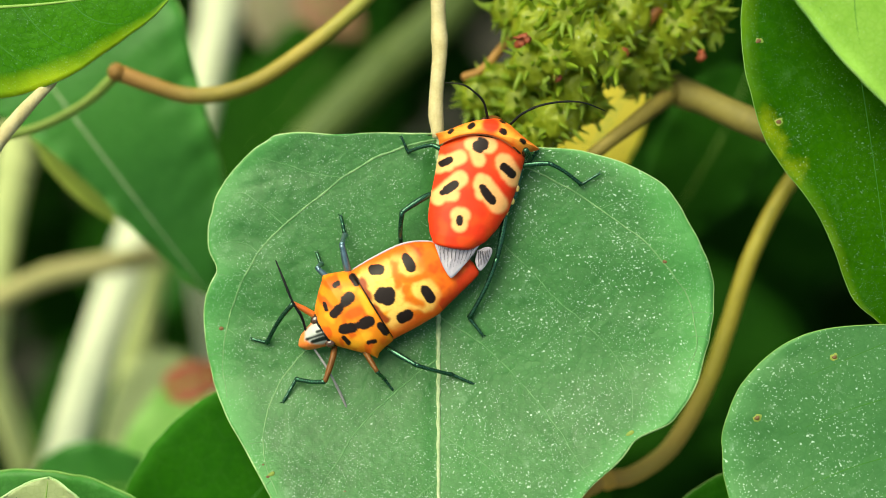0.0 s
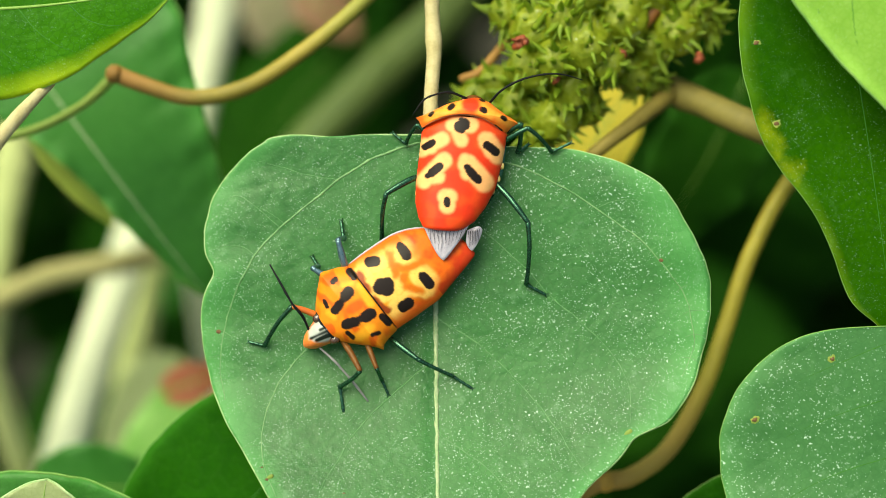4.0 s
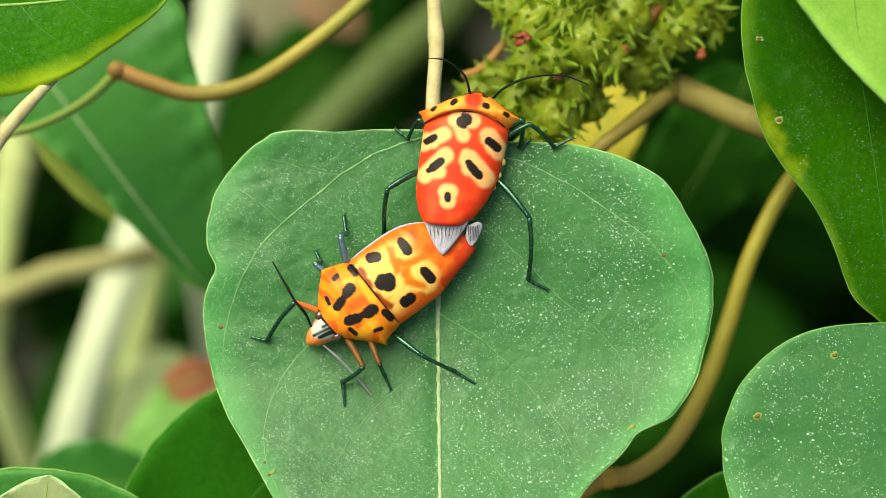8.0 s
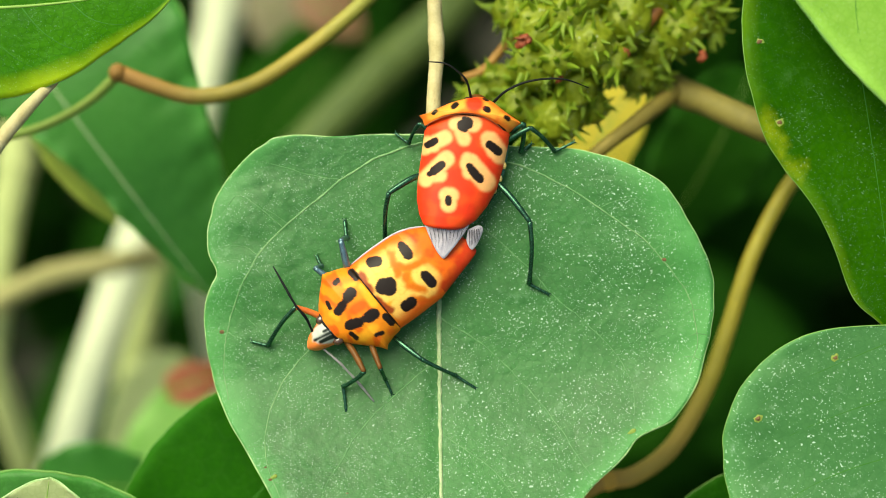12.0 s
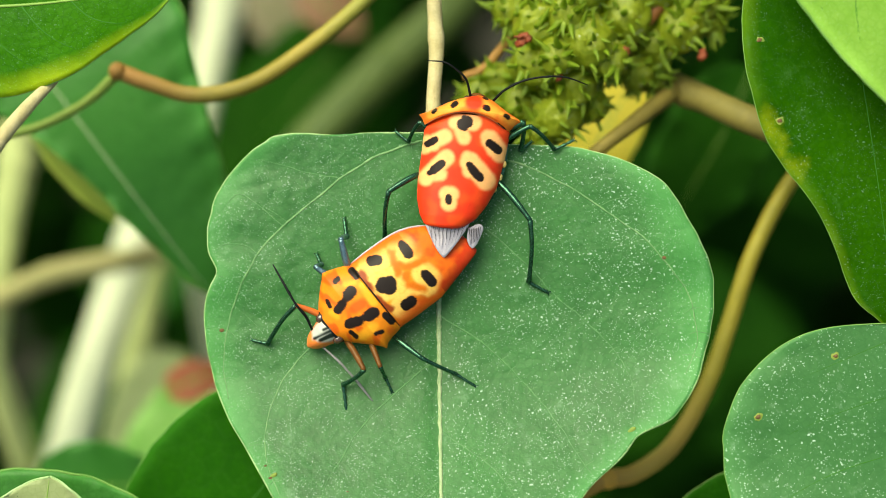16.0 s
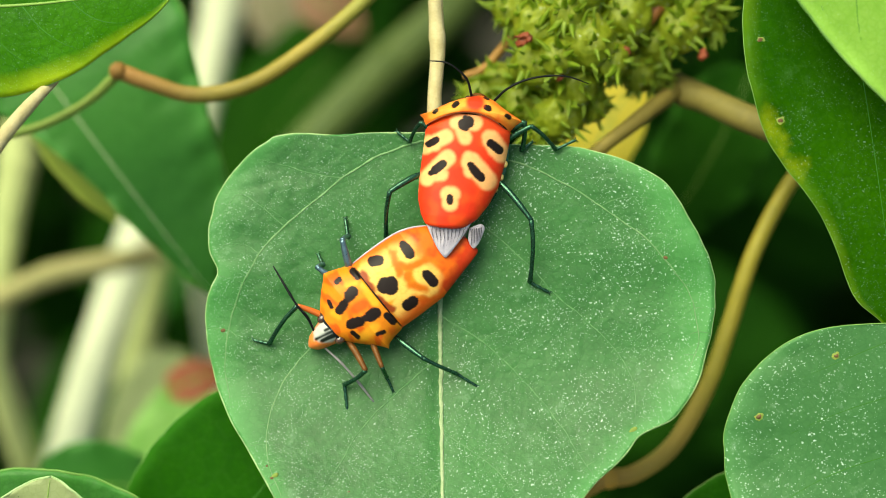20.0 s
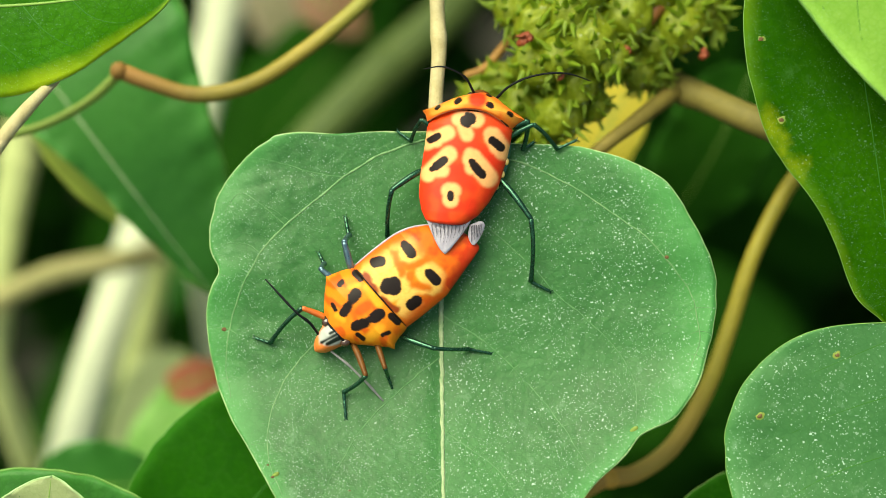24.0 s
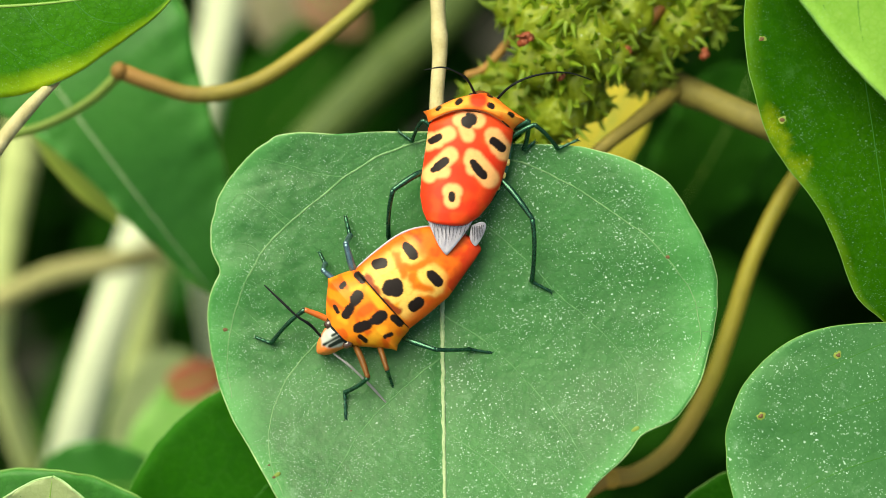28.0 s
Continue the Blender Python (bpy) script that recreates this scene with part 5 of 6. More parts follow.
    # The two mid leaves wear the green that is darkened for deep shade.
    leaf("mid_leaf", Blade((-19.07, 53.11, -175), (-45.84, 22.79, -178), ovate(13, 0.5, 0.7), face=(0.2, 0.1, 1), bow=3, wave=0.8, seed=17), M_LEAF_DEEP_SHADE,
         "green leaf deep behind the curved stem, its colour darkened for shade", "deep leaves", 30, 16, 0, 2, 0.12)
    leaf("mid_leaf", Blade((58.25, 34.25, -80), (39.54, 0.11, -85), ovate(11.5, 0.5, 0.7), face=(0.3, -0.2, 1), bow=3, wave=0.8, seed=18), M_LEAF_DEEP_SHADE,
         "green leaf deep behind the twig, its colour darkened for shade", "deep leaves", 30, 16, 0, 2, 0.12)
    leaf("light_leaf", Blade((-61.32, -55, -110), (-49.84, -24.28, -115), ovate(9, 0.5, 0.7), bow=2, wave=0.5, seed=21), M_LEAF_BRIGHT,
         "light green leaf low among the canes", "deep leaves", 30, 16, 0, 3, 0.3)
    leaf("light_leaf", Blade((-75.28, -42.53, -70), (-50.98, -44.14, -75), ovate(8, 0.5, 0.7), bow=2, wave=0.5, seed=22), M_LEAF_BACK,
         "bluish green leaf low among the canes", "deep leaves", 30, 16, 0, 3, 0.3)
    leaf("light_leaf", Blade((-58.31, -22.49, -150), (-74.65, -50.14, -150), ovate(8, 0.5, 0.7), bow=2, wave=0.5, seed=32), M_LEAF_PALE,
         "yellowish green leaf low among the canes", "deep leaves", 24, 12, 0, 2, 0.2)
    leaf("light_leaf", Blade((-68.7, 8.66, -210), (-83.68, -25.65, -215), ovate(10, 0.5, 0.7), bow=2, wave=0.5, seed=33), M_LEAF_BACK,
         "green leaf deep among the canes", "deep leaves", 24, 12, 0, 2, 0.2)
    leaf("light_leaf", Blade((-74.5, 26.5, -51), (-57.5, 4.5, -53), ovate(3.0, 0.8, 0.9), face=(-0.2, 0.3, 1), bow=1, wave=0.3, seed=41), M_LEAF_FOLD,
         "narrow yellow-green leaf fold under the hanging leaf", "deep leaves", 24, 10, 0, 2, 0.15)
    leaf("dead_leaf", Blade((-54.71, -27.58, -95), (-42.53, -23.15, -95), ovate(4, 0.5, 0.7), bow=2, wave=0.5, seed=23), M_LEAF_RUST,
         "rusty red dead leaf", "dead leaves", 24, 12, 0, 2, 0.3)
    leaf("dead_leaf", Blade((-32.75, 60.72, -162), (-18.56, 49.12, -162), ovate(6, 0.5, 0.7), bow=2, wave=0.5, seed=24), M_LEAF_BROWN,
         "rusty brown dead leaf far behind", "dead leaves", 24, 12, 0, 2, 0.3)
    leaf("dead_leaf", Blade((-46.5, 70.0, -210), (-37.5, 47.0, -214), ovate(7, 0.5, 0.7), bow=2, wave=0.5, seed=25), M_LEAF_STRAW,
         "straw-coloured dead leaf far behind", "dead leaves", 24, 12, 0, 2, 0.3)
    leaf("yellow_leaf", Blade((22.58, 10.09, -55), (34.85, 31.33, -58), ovate(7, 0.5, 0.6), face=(-0.2, 0.7, 1), bow=1, wave=0.3, seed=10), M_LEAF_YELLOW,
         "bright yellow dying leaf behind the fruit", "broad leaves", 30, 16, 0.1, 3, 0.3)


near_leaves()


# ---- stems ----
def stem(name, pts, radii, mat, label, n=50, knots=(), group="", rough=0.01, root=False):
    ob = thing(name, pts[0], label, "stem", group)
    part("rod", tube(pts, radii, n, 14, pts[0], knots=knots, rough=rough), mat, ob)
    if root:
        end = PLANT @ (Vector(pts[-1]) * MM)
        low = PLANT.inverted() @ Vector((end.x, end.y + 0.12, -0.02)) / MM
        mid = Vector(pts[-1]).lerp(low, 0.5)
        part("base", tube([pts[-1], tuple(mid), tuple(low)], [radii[-1], radii[-1] * 1.1, radii[-1] * 1.25], 20, 14, pts[0]), mat, ob)
    if group == "canes":
        for k in (1, 2):
            a, b = np.array(pts[k]), np.array(pts[k + 1])
            d = (b - a) / np.linalg.norm(b - a)
            part("node", tube([a - 1.6 * d, a, a + 1.6 * d], [radii[k] * 0.98, radii[k] * 1.12, radii[k] * 0.98], 9, 14, pts[0]), mat, ob, "swollen ring on the cane")
    return ob


stem("main_branch", [(-57.67, 61.04, -22), (-30.02, 56.71, -18), (-7.48, 54.42, -15), (19.18, 53.81, -14), (45.82, 56.03, -14), (69.33, 57.27, -16), (87.48, 45.85, -24), (97.38, 18.31, -40), (112.67, -22.3, -80)],
     [1.2, 1.5, 1.8, 2.1, 2.4, 2.8, 3.2, 3.6, 4.2], M_TWIG, "grey-brown main branch of the shrub", 90, root=True)
c = [(-7.48, 54.24, -15), (-8.4, 44.76, -16), (-12.94, 39.46, -18), (-22.06, 32.19, -20), (-31.29, 26.65, -22), (-39.93, 24.92, -22), (-46.76, 26.65, -22), (-52.4, 28.74, -22)]
ob = stem("curved_stem", c, [1.25, 1.25, 1.25, 1.25, 1.3, 1.35, 1.3, 1.4], M_STEM, "smooth ochre stem with a rusty end, curving across the leaves", 90)
part("node", ball(np.array((-52.41, 28.7, -21.5)) - c[0], (1.5, 1.55, 1.5), 10, 14), M_STEM_BROWN, ob, "reddish swollen node")
stem("thin_stem", [(-52.4, 28.47, -22), (-57.84, 23.81, -23), (-66.25, 19.77, -24), (-77.69, 17.58, -26)], [0.9, 0.75, 0.75, 0.9], M_GREEN_STEM, "thin green side stem")
c = [(96.83, 22.97, -38), (71.85, 23.24, -28), (63.15, 18.5, -26), (56.24, 10.68, -26), (50.26, -0.83, -26), (46.58, -11.87, -26), (42.77, -21.94, -25), (37.15, -31.48, -24), (30.66, -36.22, -23), (25.11, -37.2, -22), (17.72, -41.5, -20)]
ob = stem("hooked_stem", c, [1.3, 1.3, 1.3, 1.4, 1.4, 1.4, 1.45, 1.5, 1.5, 1.5, 1.5], M_STEM_DARK, "ochre hooked stem with a rusty end below the leaf", 100)
part("node", ball(np.array((26.47, -36.93, -22)) - c[0], (1.8, 1.7, 1.6), 10, 14), M_STEM_TAN, ob, "swollen brown node")
stem("fruit_twig", [(96.83, 18.2, -38), (77.4, 12.75, -20), (69.33, 14.2, -16), (58.61, 16.9, -16), (49.67, 20.0, -16), (42.4, 24.0, -22), (37.0, 27.0, -26), (29.5, 34.5, -30), (25.5, 55.4, -26)],
     [2.3, 2.3, 2.3, 2.3, 2.3, 2.2, 1.9, 1.3, 1.2], M_TWIG, "grey-brown fuzzy twig bearing the fruit", knots=((0.68, 0.2, 0.04),))
stem("fork_twig", [(37.5, 26.0, -24), (33.5, 22.8, -20), (29.0, 19.3, -17), (24.66, 15.99, -16), (17.62, 9.98, -18)], [1.6, 1.4, 1.2, 1.1, 1.05], M_FORK, "grey-brown fuzzy side twig under the fruit")
stem("fruit_stalk", [(16.0, 38.5, -22), (10.5, 33.6, -20), (6.4, 29.0, -19), (3.25, 27.6, -19)], [1.0, 0.8, 0.7, 0.7], M_STEM_BROWN, "thin rusty fruit stalk")
stem("pale_cane", [(-67.33, 14.4, -165), (-72.28, -6.22, -155), (-78.42, -27.52, -150), (-84.7, -47.63, -150), (-93.5, -82.82, -150)], [3.6, 4.8, 4.8, 4.8, 5.0], M_CANE, "thick pale cane behind the leaves", group="canes", root=True)
stem("pale_cane", [(-51.52, 74.3, -175), (-52.18, 55.76, -175), (-55.5, 41.19, -175), (-59.52, 18.48, -170)], [5.2, 5.0, 4.5, 4.0], M_CANE, "thick pale cane behind the leaves", group="canes", root=True)
stem("dull_cane", [(-86.86, 36.55, -120), (-88.86, 17.75, -120), (-91.56, 1.29, -120), (-93.91, -23.39, -120)], [3.6, 4.0, 3.4, 3.0], M_CANE_DULL, "thick yellowish cane behind the leaves", group="canes", root=True)
stem("dull_cane", [(-61.98, 21.98, -190), (-69.49, 0.14, -190), (-72.85, -21.49, -185), (-75.55, -48.52, -185)], [4.5, 4.5, 4.5, 4.5], M_CANE_DULL, "thick yellowish cane behind the leaves", group="canes", root=True)
stem("cross_cane", [(-99.21, -13.66, -110), (-90.02, -9.65, -110), (-80.63, -5.11, -115), (-68.64, -2.47, -120), (-61.81, -1.08, -130)], [2.6, 2.6, 2.5, 2.4, 2.3], M_CROSS, "ochre cane crossing behind the leaves", group="canes")
stem("olive_cane", [(21.64, 78.82, -140), (1.97, 53, -140), (-11.56, 40.7, -140), (-27.54, 24.71, -140), (-42.3, 7.5, -140)], [5.0, 5.0, 5.0, 5.0, 5.0], M_OLIVE, "olive cane slanting behind the leaf", group="canes", root=True)


# ---- spiny fruit ----
def spine_mesh(k):
    rng = np.random.RandomState(100 + k)
    bend = rng.uniform(-0.6, 0.6, 2)
    ln = rng.uniform(1.7, 3.0)
    return mesh_of("spine", *tube([(0, 0, -0.6), (bend[0] * 0.15, bend[1] * 0.15, ln * 0.35), (bend[0] * 0.5, bend[1] * 0.5, ln * 0.7), (bend[0], bend[1], ln)], [0.62, 0.44, 0.27, 0.05], 8, 7, flat=0.8, rough=0.08, seed=k), M_SPINE)


SPINES = [spine_mesh(k) for k in range(12)]


def capsule(center, r, seed):
    rng = np.random.RandomState(seed)
    ob = thing("spiny_fruit", center, "yellow-green spiny seed capsule in a cluster on the twig", "fruit", "fruit cluster")
    v, f = ball((0, 0, 0), (r * 1.25, r * 1.25, r * 1.1), 22, 32)
    v = [tuple(c * (1 + 0.16 * noise.noise(Vector(p) * 0.6 + Vector((seed, 0, 0))) + 0.07 * noise.noise(Vector(p) * 2.1 + Vector((0, seed, 0)))) for c in p) for p in v]
    part("husk", (v, f), M_CAPSULE, ob)
    n = 44
    for i in range(n):
        z = 1 - 2 * (i + 0.5) / n
        a = i * 2.39996 + rng.uniform(-0.4, 0.4)
        d = Vector((math.sqrt(1 - z * z) * math.cos(a), math.sqrt(1 - z * z) * math.sin(a), z)) + Vector(rng.normal(size=3) * 0.22)
        d.normalize()
        if d[2] < -0.3:
            continue
        sp = new("spine", SPINES[rng.randint(12)])
        sp.parent = ob
        q = d.to_track_quat("Z", "Y") @ Euler((rng.uniform(-0.4, 0.4), rng.uniform(-0.4, 0.4), rng.uniform(0, 6.3))).to_quaternion()
        size = rng.uniform(0.6, 1.05) if rng.rand() > 0.2 else rng.uniform(1.1, 1.5)
        sp.matrix_basis = Matrix.LocRotScale(d * r * 1.12 * MM, q, Vector((size, size, size)))
    return ob


FRUIT = [
    ((15.1, 34.6, -13), 3.3), ((22.1, 32.2, -11), 3.7), ((14.2, 28.8, -13), 3.1), ((20.5, 25.9, -14), 3.0), ((17.9, 21.0, -15), 3.2), ((28.7, 36.7, -16), 3.5),
    ((30.9, 28.6, -20), 2.6), ((37.4, 35.2, -18), 3.2), ((40.6, 39.3, -19), 2.8), ((20.9, 40.9, -14), 3.8), ((32.9, 42.3, -18), 4.0), ((5.9, 24.5, -20), 2.6),
    ((12.3, 23.0, -18), 2.8), ((19.0, 36.4, -10), 2.6), ((25.7, 29.6, -12), 2.6), ((17.7, 29.9, -10), 2.4), ((33.9, 33.0, -19), 2.7), ((23.4, 22.9, -17), 2.3),
    ((10.4, 37.6, -16), 2.3), ((43.2, 36.3, -21), 2.0), ((33.3, 27.8, -22), 2.0), ((15.3, 18.4, -16), 2.4), ((8.7, 27.2, -19), 2.2),
]
for i, (c, r) in enumerate(FRUIT):
    capsule(c, r, i + 3)

for p, big in (((12.0, 32.6, -7.5), 1.3), ((28.0, 31.0, -11), 0.8), ((40.5, 30.8, -15), 1.1), ((17.5, 26.8, -9), 0.8)):
    bit = thing("dry_calyx", p, "rust-red shrivelled flower remnant on the fruit", "flower remnant", "dry remnants")
    rng = np.random.RandomState(int(p[0] * 10))
    for k in range(6):
        a, far = rng.uniform(0, 6.3), big * rng.uniform(0.4, 1.3)
        end = (far * math.cos(a), far * math.sin(a), rng.uniform(-0.6, 0.6))
        part("scale", tube([(0, 0, 0), (end[0] * 0.5 + 0.3, end[1] * 0.5, 0.4), end], [0.55 * big, 0.6 * big, 0.35 * big], 8, 7, flat=0.4, rough=0.35, seed=k), M_CALYX, bit)
stem("fruit_stalk", [(37.6, 43.7, -20), (34.4, 39.0, -17), (31.1, 34.7, -16), (28.4, 30.5, -19)], [1.3, 1.2, 1.0, 0.7], M_CALYX_STALK, "rusty stalk between the fruit", rough=0.06)

# ---- ground and undergrowth ----
ground = new("ground", mesh_of("ground", [(-4e5, -4e5, 0), (4e5, -4e5, 0), (4e5, 4e5, 0), (-4e5, 4e5, 0)], [(0, 1, 2, 3)], M_SOIL))
tagged(ground, "dark leaf-littered soil, made darker still for deep shade", "ground", "", "structure")


def foliage(name, label, count, seed, spread, mat):
    """Leaves at random; spread(rng) gives a place in the plant's frame."""
    rng = np.random.RandomState(seed)
    shapes = []
    for i in range(count):
        c = np.array(spread(rng))
        a = rng.uniform(0, 6.3)
        ln = rng.uniform(50, 90)
        face = rng.normal(size=3) * 0.6 + np.array([0, 0.7, 0.8])
        d = np.array([math.cos(a), math.sin(a), rng.uniform(-0.4, 0.4)]) * ln
        b = Blade(c - d / 2, c + d / 2, ovate(rng.uniform(16, 28), 0.5, 0.7, 10), face, bow=4, wave=2, seed=i)
        v, f = b.mesh(10, 6, 0.4)
        shapes.append(([q + b.base for q in v], f))
    ob = new(name, mesh_of(name, *joined(shapes), mat))
    ob.matrix_world = PLANT
    return tagged(ob, label, "foliage", "", "stuff")


def behind(rng):
    return rng.uniform(-330, 330), rng.uniform(-300, 200), -rng.uniform(270, 800)


# Places for an added canopy out of view, there to block sky light.
def above(rng):
    while True:
        w, u = rng.uniform(-780, 30), rng.uniform(-380, 380)
        if (u / 380) ** 2 + ((w + 330) / 460) ** 2 < 1 + rng.uniform(-0.2, 0.2):
            break
    # Raised on the left so that more light reaches the canes.
    gap = 130 if u < -45 and w > -400 else 0
    return u, 38 * (313.5 - w) / 313.5 + rng.uniform(62 + gap, 330 + gap), w


# The undergrowth's near-black green stands in for shade between the leaves.
foliage("undergrowth", "tangled leaves deep in the shrub, with deep shade in their colour", 760, 11, behind, M_LEAF_DEEP_SHADE)
# Unseen foliage, added to shade the background and the top of the leaves.
foliage("shade_crown", "added unseen green leaves above the view that shade the scene", 900, 12, above, M_LEAF_DARK)

# ---- what moves ----
# seconds, shift right and up (mm), turn (degrees)
LEAF_ROWS = [
    (0, 0.42, -0.25, -0.61),
    (0.5, 0.28, -0.09, -0.69),
    (1, 0.51, 0.12, -0.67),
    (1.5, -0.07, -0.15, -0.04),
    (2, -0.13, -0.09, 0.03),
    (2.5, -0.07, -0.06, -0.05),
    (3, -0.02, -0.02, -0.08),
    (3.5, 0.03, -0.12, 0.01),
    (5.5, 0.00, -0.13, -0.00),
    (6, -0.02, -0.06, -0.01),
    (6.5, -0.02, -0.03, 0.00),
    (7, -0.03, -0.01, 0.02),
    (7.5, -0.02, 0.01, 0.03),
    (8, 0.03, 0.04, 0.01),
    (8.5, 0.07, 0.04, 0.01),
    (9, 0.06, -0.03, 0.03),
    (9.5, 0.07, -0.06, 0.05),
    (10, 0.10, -0.08, 0.04),
    (10.5, 0.09, -0.14, 0.03),
    (11, 0.07, -0.20, 0.05),
    (11.5, 0.04, -0.23, 0.09),
    (12, -0.01, -0.28, 0.13),
    (12.5, -0.06, -0.34, 0.18),
    (14.5, -0.05, -0.32, 0.13),
    (15, -0.05, -0.26, 0.11),
    (15.5, -0.06, -0.24, 0.13),
    (16, -0.05, -0.24, 0.13),
    (16.5, -0.03, -0.25, 0.16),
    (17, -0.02, -0.28, 0.20),
    (17.5, 0.00, -0.29, 0.18),
    (18, 0.04, -0.30, 0.14),
    (18.5, 0.04, -0.30, 0.13),
    (19, 0.01, -0.32, 0.14),
    (19.5, 0.02, -0.30, 0.15),
    (20, 0.04, -0.27, 0.15),
    (20.5, 0.05, -0.27, 0.14),
    (21, 0.03, -0.26, 0.14),
    (21.5, -0.02, -0.31, 0.21),
    (23.5, 0.19, -0.53, 0.15),
    (24, 0.10, -0.21, 0.04),
    (24.5, 0.11, -0.12, -0.04),
    (25, 0.17, -0.13, -0.08),
    (25.5, 0.19, -0.15, -0.06),
    (26, 0.17, -0.20, -0.02),
    (26.5, 0.15, -0.21, -0.02),
    (27, 0.16, -0.20, -0.03),
    (27.5, 0.17, -0.21, -0.01),
    (28, 0.13, -0.21, 0.07),
]
RED_ROWS = [
    (0, 2.14, -3.33, -3.18),
    (0.5, 1.83, -1.62, -4.44),
    (1, 1.19, -0.53, -1.32),
    (1.5, 0.18, -0.27, 2.87),
    (2, 0.05, -0.06, 1.32),
    (2.5, 0.09, -0.08, 1.28),
    (3, 0.10, -0.09, 1.23),
    (3.5, 0.16, -0.16, 1.42),
    (5.5, 0.08, -0.13, 0.78),
    (6, 0.02, -0.07, 0.32),
    (6.5, -0.00, -0.03, 0.08),
    (7, -0.00, -0.01, 0.07),
    (7.5, -0.00, 0.01, 0.10),
    (8, 0.02, 0.01, 0.14),
    (8.5, 0.04, -0.01, 0.20),
    (9, 0.05, -0.06, 0.17),
    (9.5, 0.09, -0.08, 0.09),
    (10, 0.11, -0.05, -0.08),
    (10.5, 0.09, -0.06, -0.13),
    (11, 0.07, -0.10, 0.05),
    (11.5, 0.05, -0.13, 0.09),
    (12, 0.03, -0.18, 0.10),
    (12.5, 0.01, -0.27, 0.38),
    (14.5, -0.08, -0.27, 0.65),
    (15, 0.00, -0.21, 0.55),
    (15.5, 0.02, -0.19, 0.41),
    (16, 0.02, -0.21, 0.35),
    (16.5, 0.05, -0.23, 0.42),
    (17, 0.06, -0.25, 0.53),
    (17.5, 0.08, -0.25, 0.57),
    (18, 0.08, -0.26, 0.54),
    (18.5, 0.07, -0.27, 0.45),
    (19, 0.07, -0.29, 0.42),
    (19.5, 0.08, -0.27, 0.47),
    (20, 0.10, -0.25, 0.47),
    (20.5, 0.09, -0.24, 0.41),
    (21, 0.08, -0.23, 0.43),
    (21.5, 0.07, -0.26, 0.61),
    (23.5, 0.21, 0.01, -0.33),
    (24, 0.17, 0.17, -0.60),
    (24.5, 0.18, 0.21, -0.49),
    (25, 0.21, 0.19, -0.37),
    (25.5, 0.25, 0.15, -0.38),
    (26, 0.26, 0.10, -0.42),
    (26.5, 0.24, 0.09, -0.39),
    (27, 0.24, 0.09, -0.37),
    (27.5, 0.25, 0.07, -0.40),
    (28, 0.23, 0.08, -0.37),
]
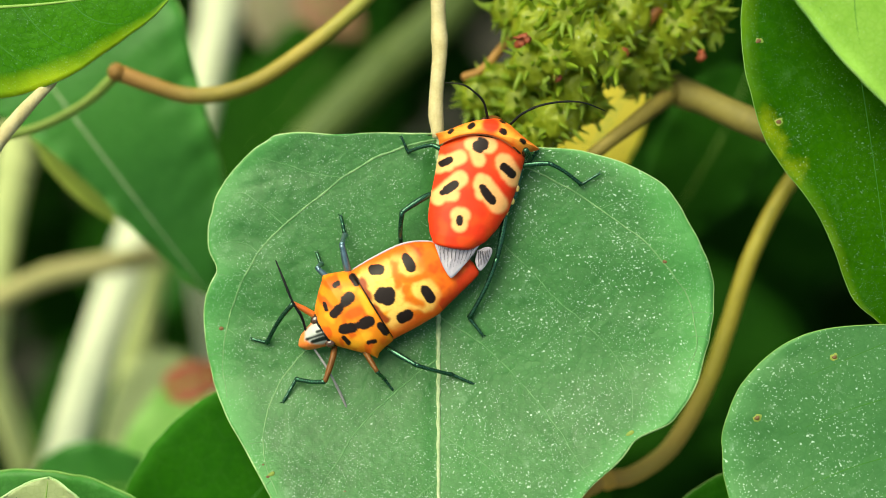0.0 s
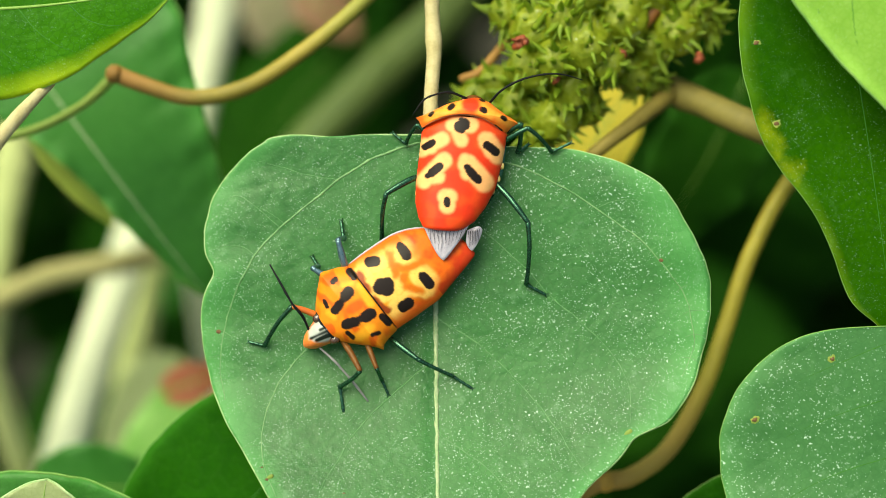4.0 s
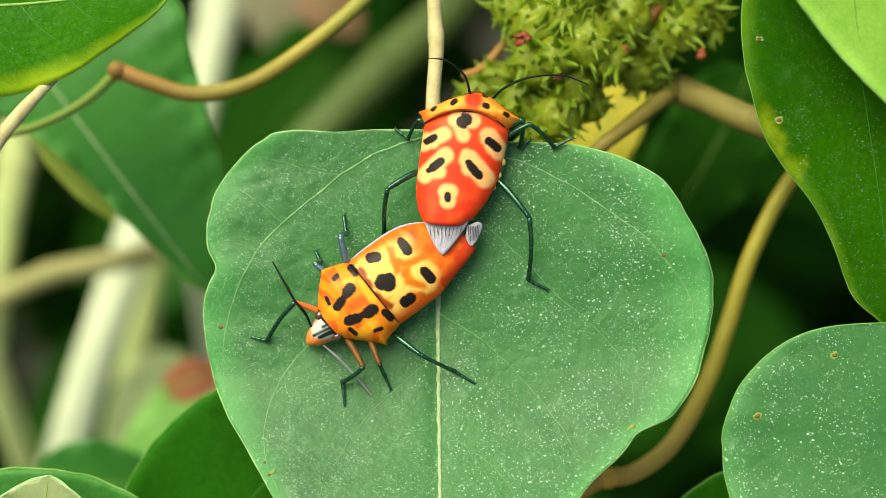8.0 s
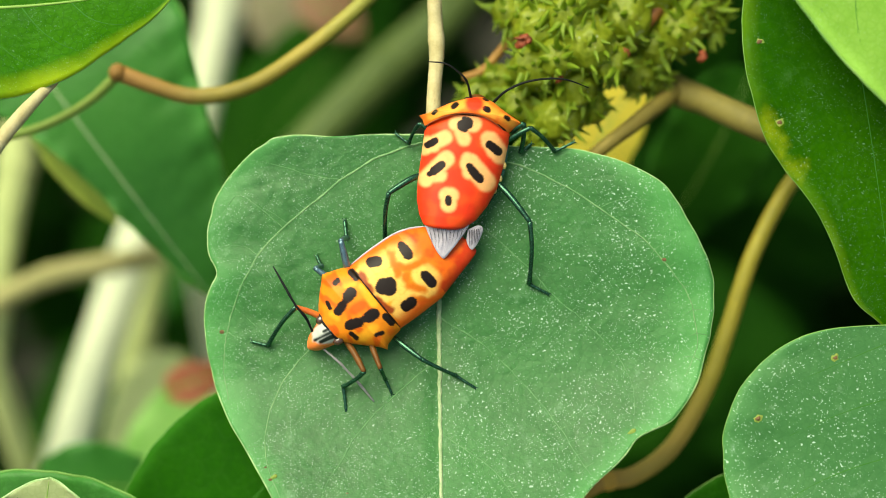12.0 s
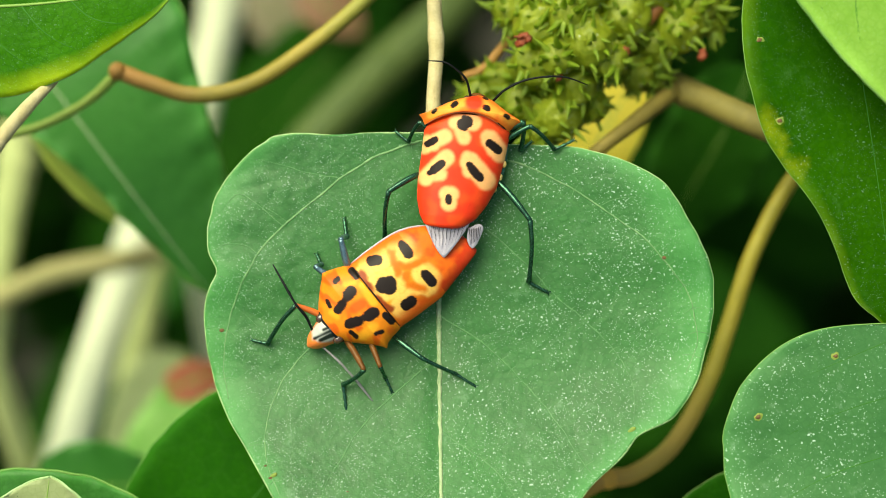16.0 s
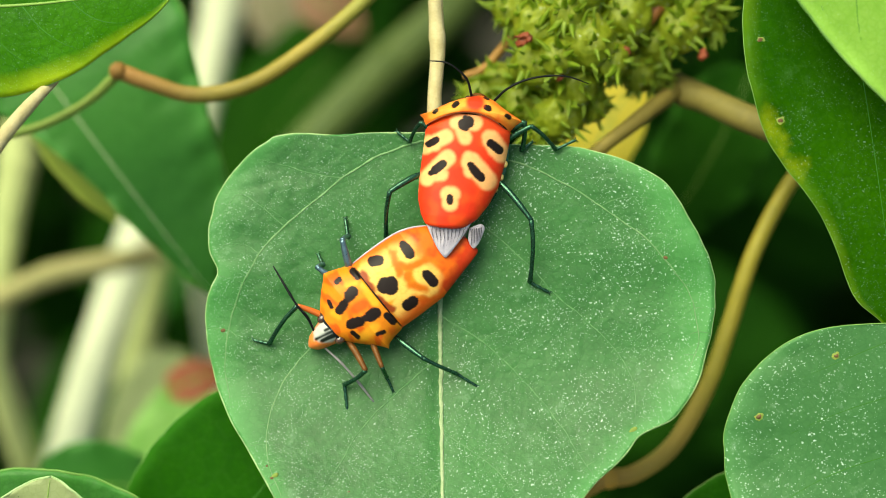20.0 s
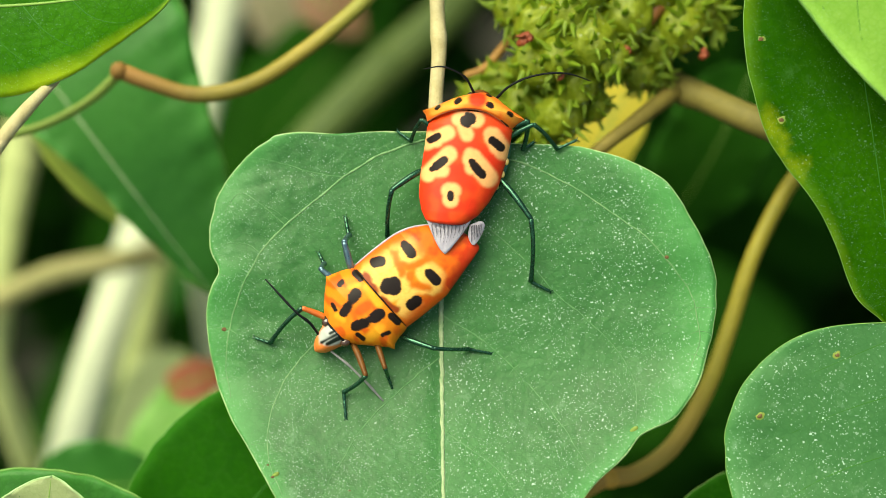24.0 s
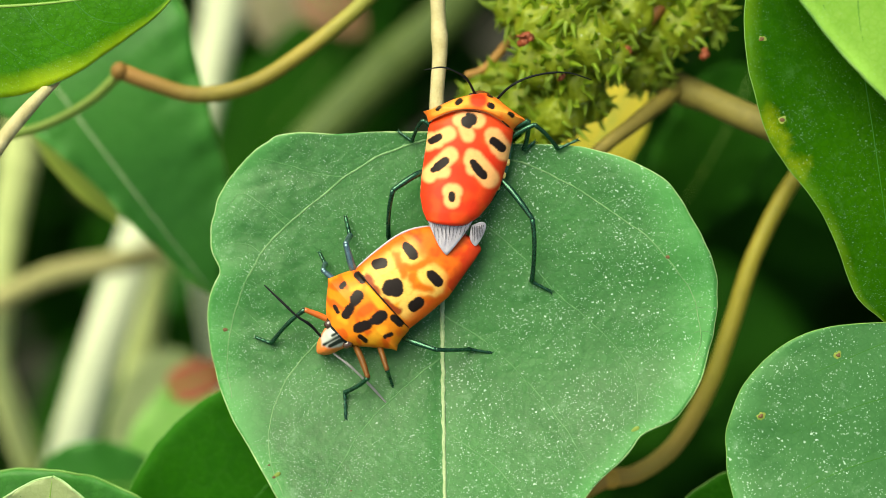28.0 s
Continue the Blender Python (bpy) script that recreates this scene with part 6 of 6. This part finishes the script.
ORANGE_ROWS = [
    (0, -0.07, -1.79, -7.63),
    (0.5, 0.13, -0.15, -5.84),
    (1, 0.46, 0.31, -3.39),
    (1.5, 0.11, -0.06, -2.74),
    (2, -0.04, 0.07, -1.30),
    (2.5, -0.01, 0.02, -1.30),
    (3, 0.04, 0.01, -1.39),
    (3.5, 0.14, -0.08, -1.36),
    (5.5, 0.08, -0.13, -0.89),
    (6, 0.00, -0.02, -0.39),
    (6.5, -0.02, 0.00, -0.07),
    (7, -0.03, 0.02, 0.02),
    (7.5, -0.02, 0.03, 0.00),
    (8, 0.03, 0.04, -0.07),
    (8.5, 0.07, 0.02, -0.12),
    (9, 0.08, -0.06, -0.14),
    (9.5, 0.11, -0.11, -0.14),
    (10, 0.13, -0.10, -0.02),
    (10.5, 0.10, -0.13, 0.14),
    (11, 0.08, -0.17, 0.18),
    (11.5, 0.07, -0.18, 0.19),
    (12, 0.04, -0.25, 0.20),
    (12.5, 0.04, -0.35, 0.07),
    (14.5, 0.04, -0.35, 0.07),
    (15, 0.03, -0.29, -0.18),
    (15.5, 0.02, -0.27, -0.23),
    (16, 0.03, -0.29, -0.23),
    (16.5, 0.08, -0.34, -0.27),
    (17, 0.11, -0.36, -0.15),
    (17.5, 0.11, -0.35, -0.13),
    (18, 0.10, -0.34, -0.14),
    (18.5, 0.10, -0.36, 0.00),
    (19, 0.11, -0.39, 0.06),
    (19.5, 0.14, -0.37, 0.03),
    (20, 0.15, -0.36, -0.03),
    (20.5, 0.13, -0.40, -0.13),
    (21, 0.12, -0.38, -0.21),
    (21.5, 0.14, -0.36, -0.30),
    (23.5, 0.42, -0.43, 1.76),
    (24, 0.47, -0.46, 2.35),
    (24.5, 0.52, -0.51, 2.62),
    (25, 0.57, -0.56, 2.68),
    (25.5, 0.61, -0.61, 2.77),
    (26, 0.64, -0.66, 2.78),
    (26.5, 0.66, -0.66, 2.63),
    (27, 0.67, -0.65, 2.62),
    (27.5, 0.67, -0.68, 2.69),
    (28, 0.65, -0.68, 2.75),
]


def row_at(rows, t):
    ts = [r[0] for r in rows]
    return [float(np.interp(t, ts, [r[k] for r in rows])) for k in (1, 2, 3)]


def leaf_pose(t):
    x, y, a = row_at(LEAF_ROWS, t)
    b = MAIN.base
    return PLANT @ pose((b[0] + x) * MM, (b[1] + y) * MM, b[2] * MM) @ pose(0, 0, 0, 0, 0, a)


def bug_pose(bug, rows, t):
    x, y, a = row_at(rows, t)
    u, v, w = bug.middle
    return PLANT @ pose((u + x) * MM, (v + y) * MM, w * MM) @ pose(0, 0, 0, 0, 0, bug.turn + a)


def motions():
    times = sorted({r[0] for r in LEAF_ROWS} | {0.1, 0.2, 0.3, 0.4, 0.45, 0.55, 0.6, 0.7, 0.8, 0.9, 1.2, 22.2, 22.8, 23.2, 23.4, 23.6, 23.7, 23.8, 23.9})
    walk(main, [(r[0], leaf_pose(r[0])) for r in LEAF_ROWS])
    back = pose(*(-c * MM for c in MAIN.base))
    for bug, rows in ((RED_BUG, RED_ROWS), (ORANGE_BUG, ORANGE_ROWS)):
        walk(bug.ob, [(r[0], bug_pose(bug, rows, r[0])) for r in rows])
        for leg in bug.legs:
            both = [(t, *leg.place(t, bug_pose(bug, rows, t), leaf_pose(t) @ back)) for t in times]
            walk(leg.femur, [(t, a) for t, a, b in both])
            walk(leg.tibia, [(t, b) for t, a, b in both])
        for (part_ob, base), turns in bug.feelers:
            b = Vector(base) * MM
            walk(part_ob, [(t, pose(*b, dip, 0, turn)) for t, turn, dip in turns])


motions()
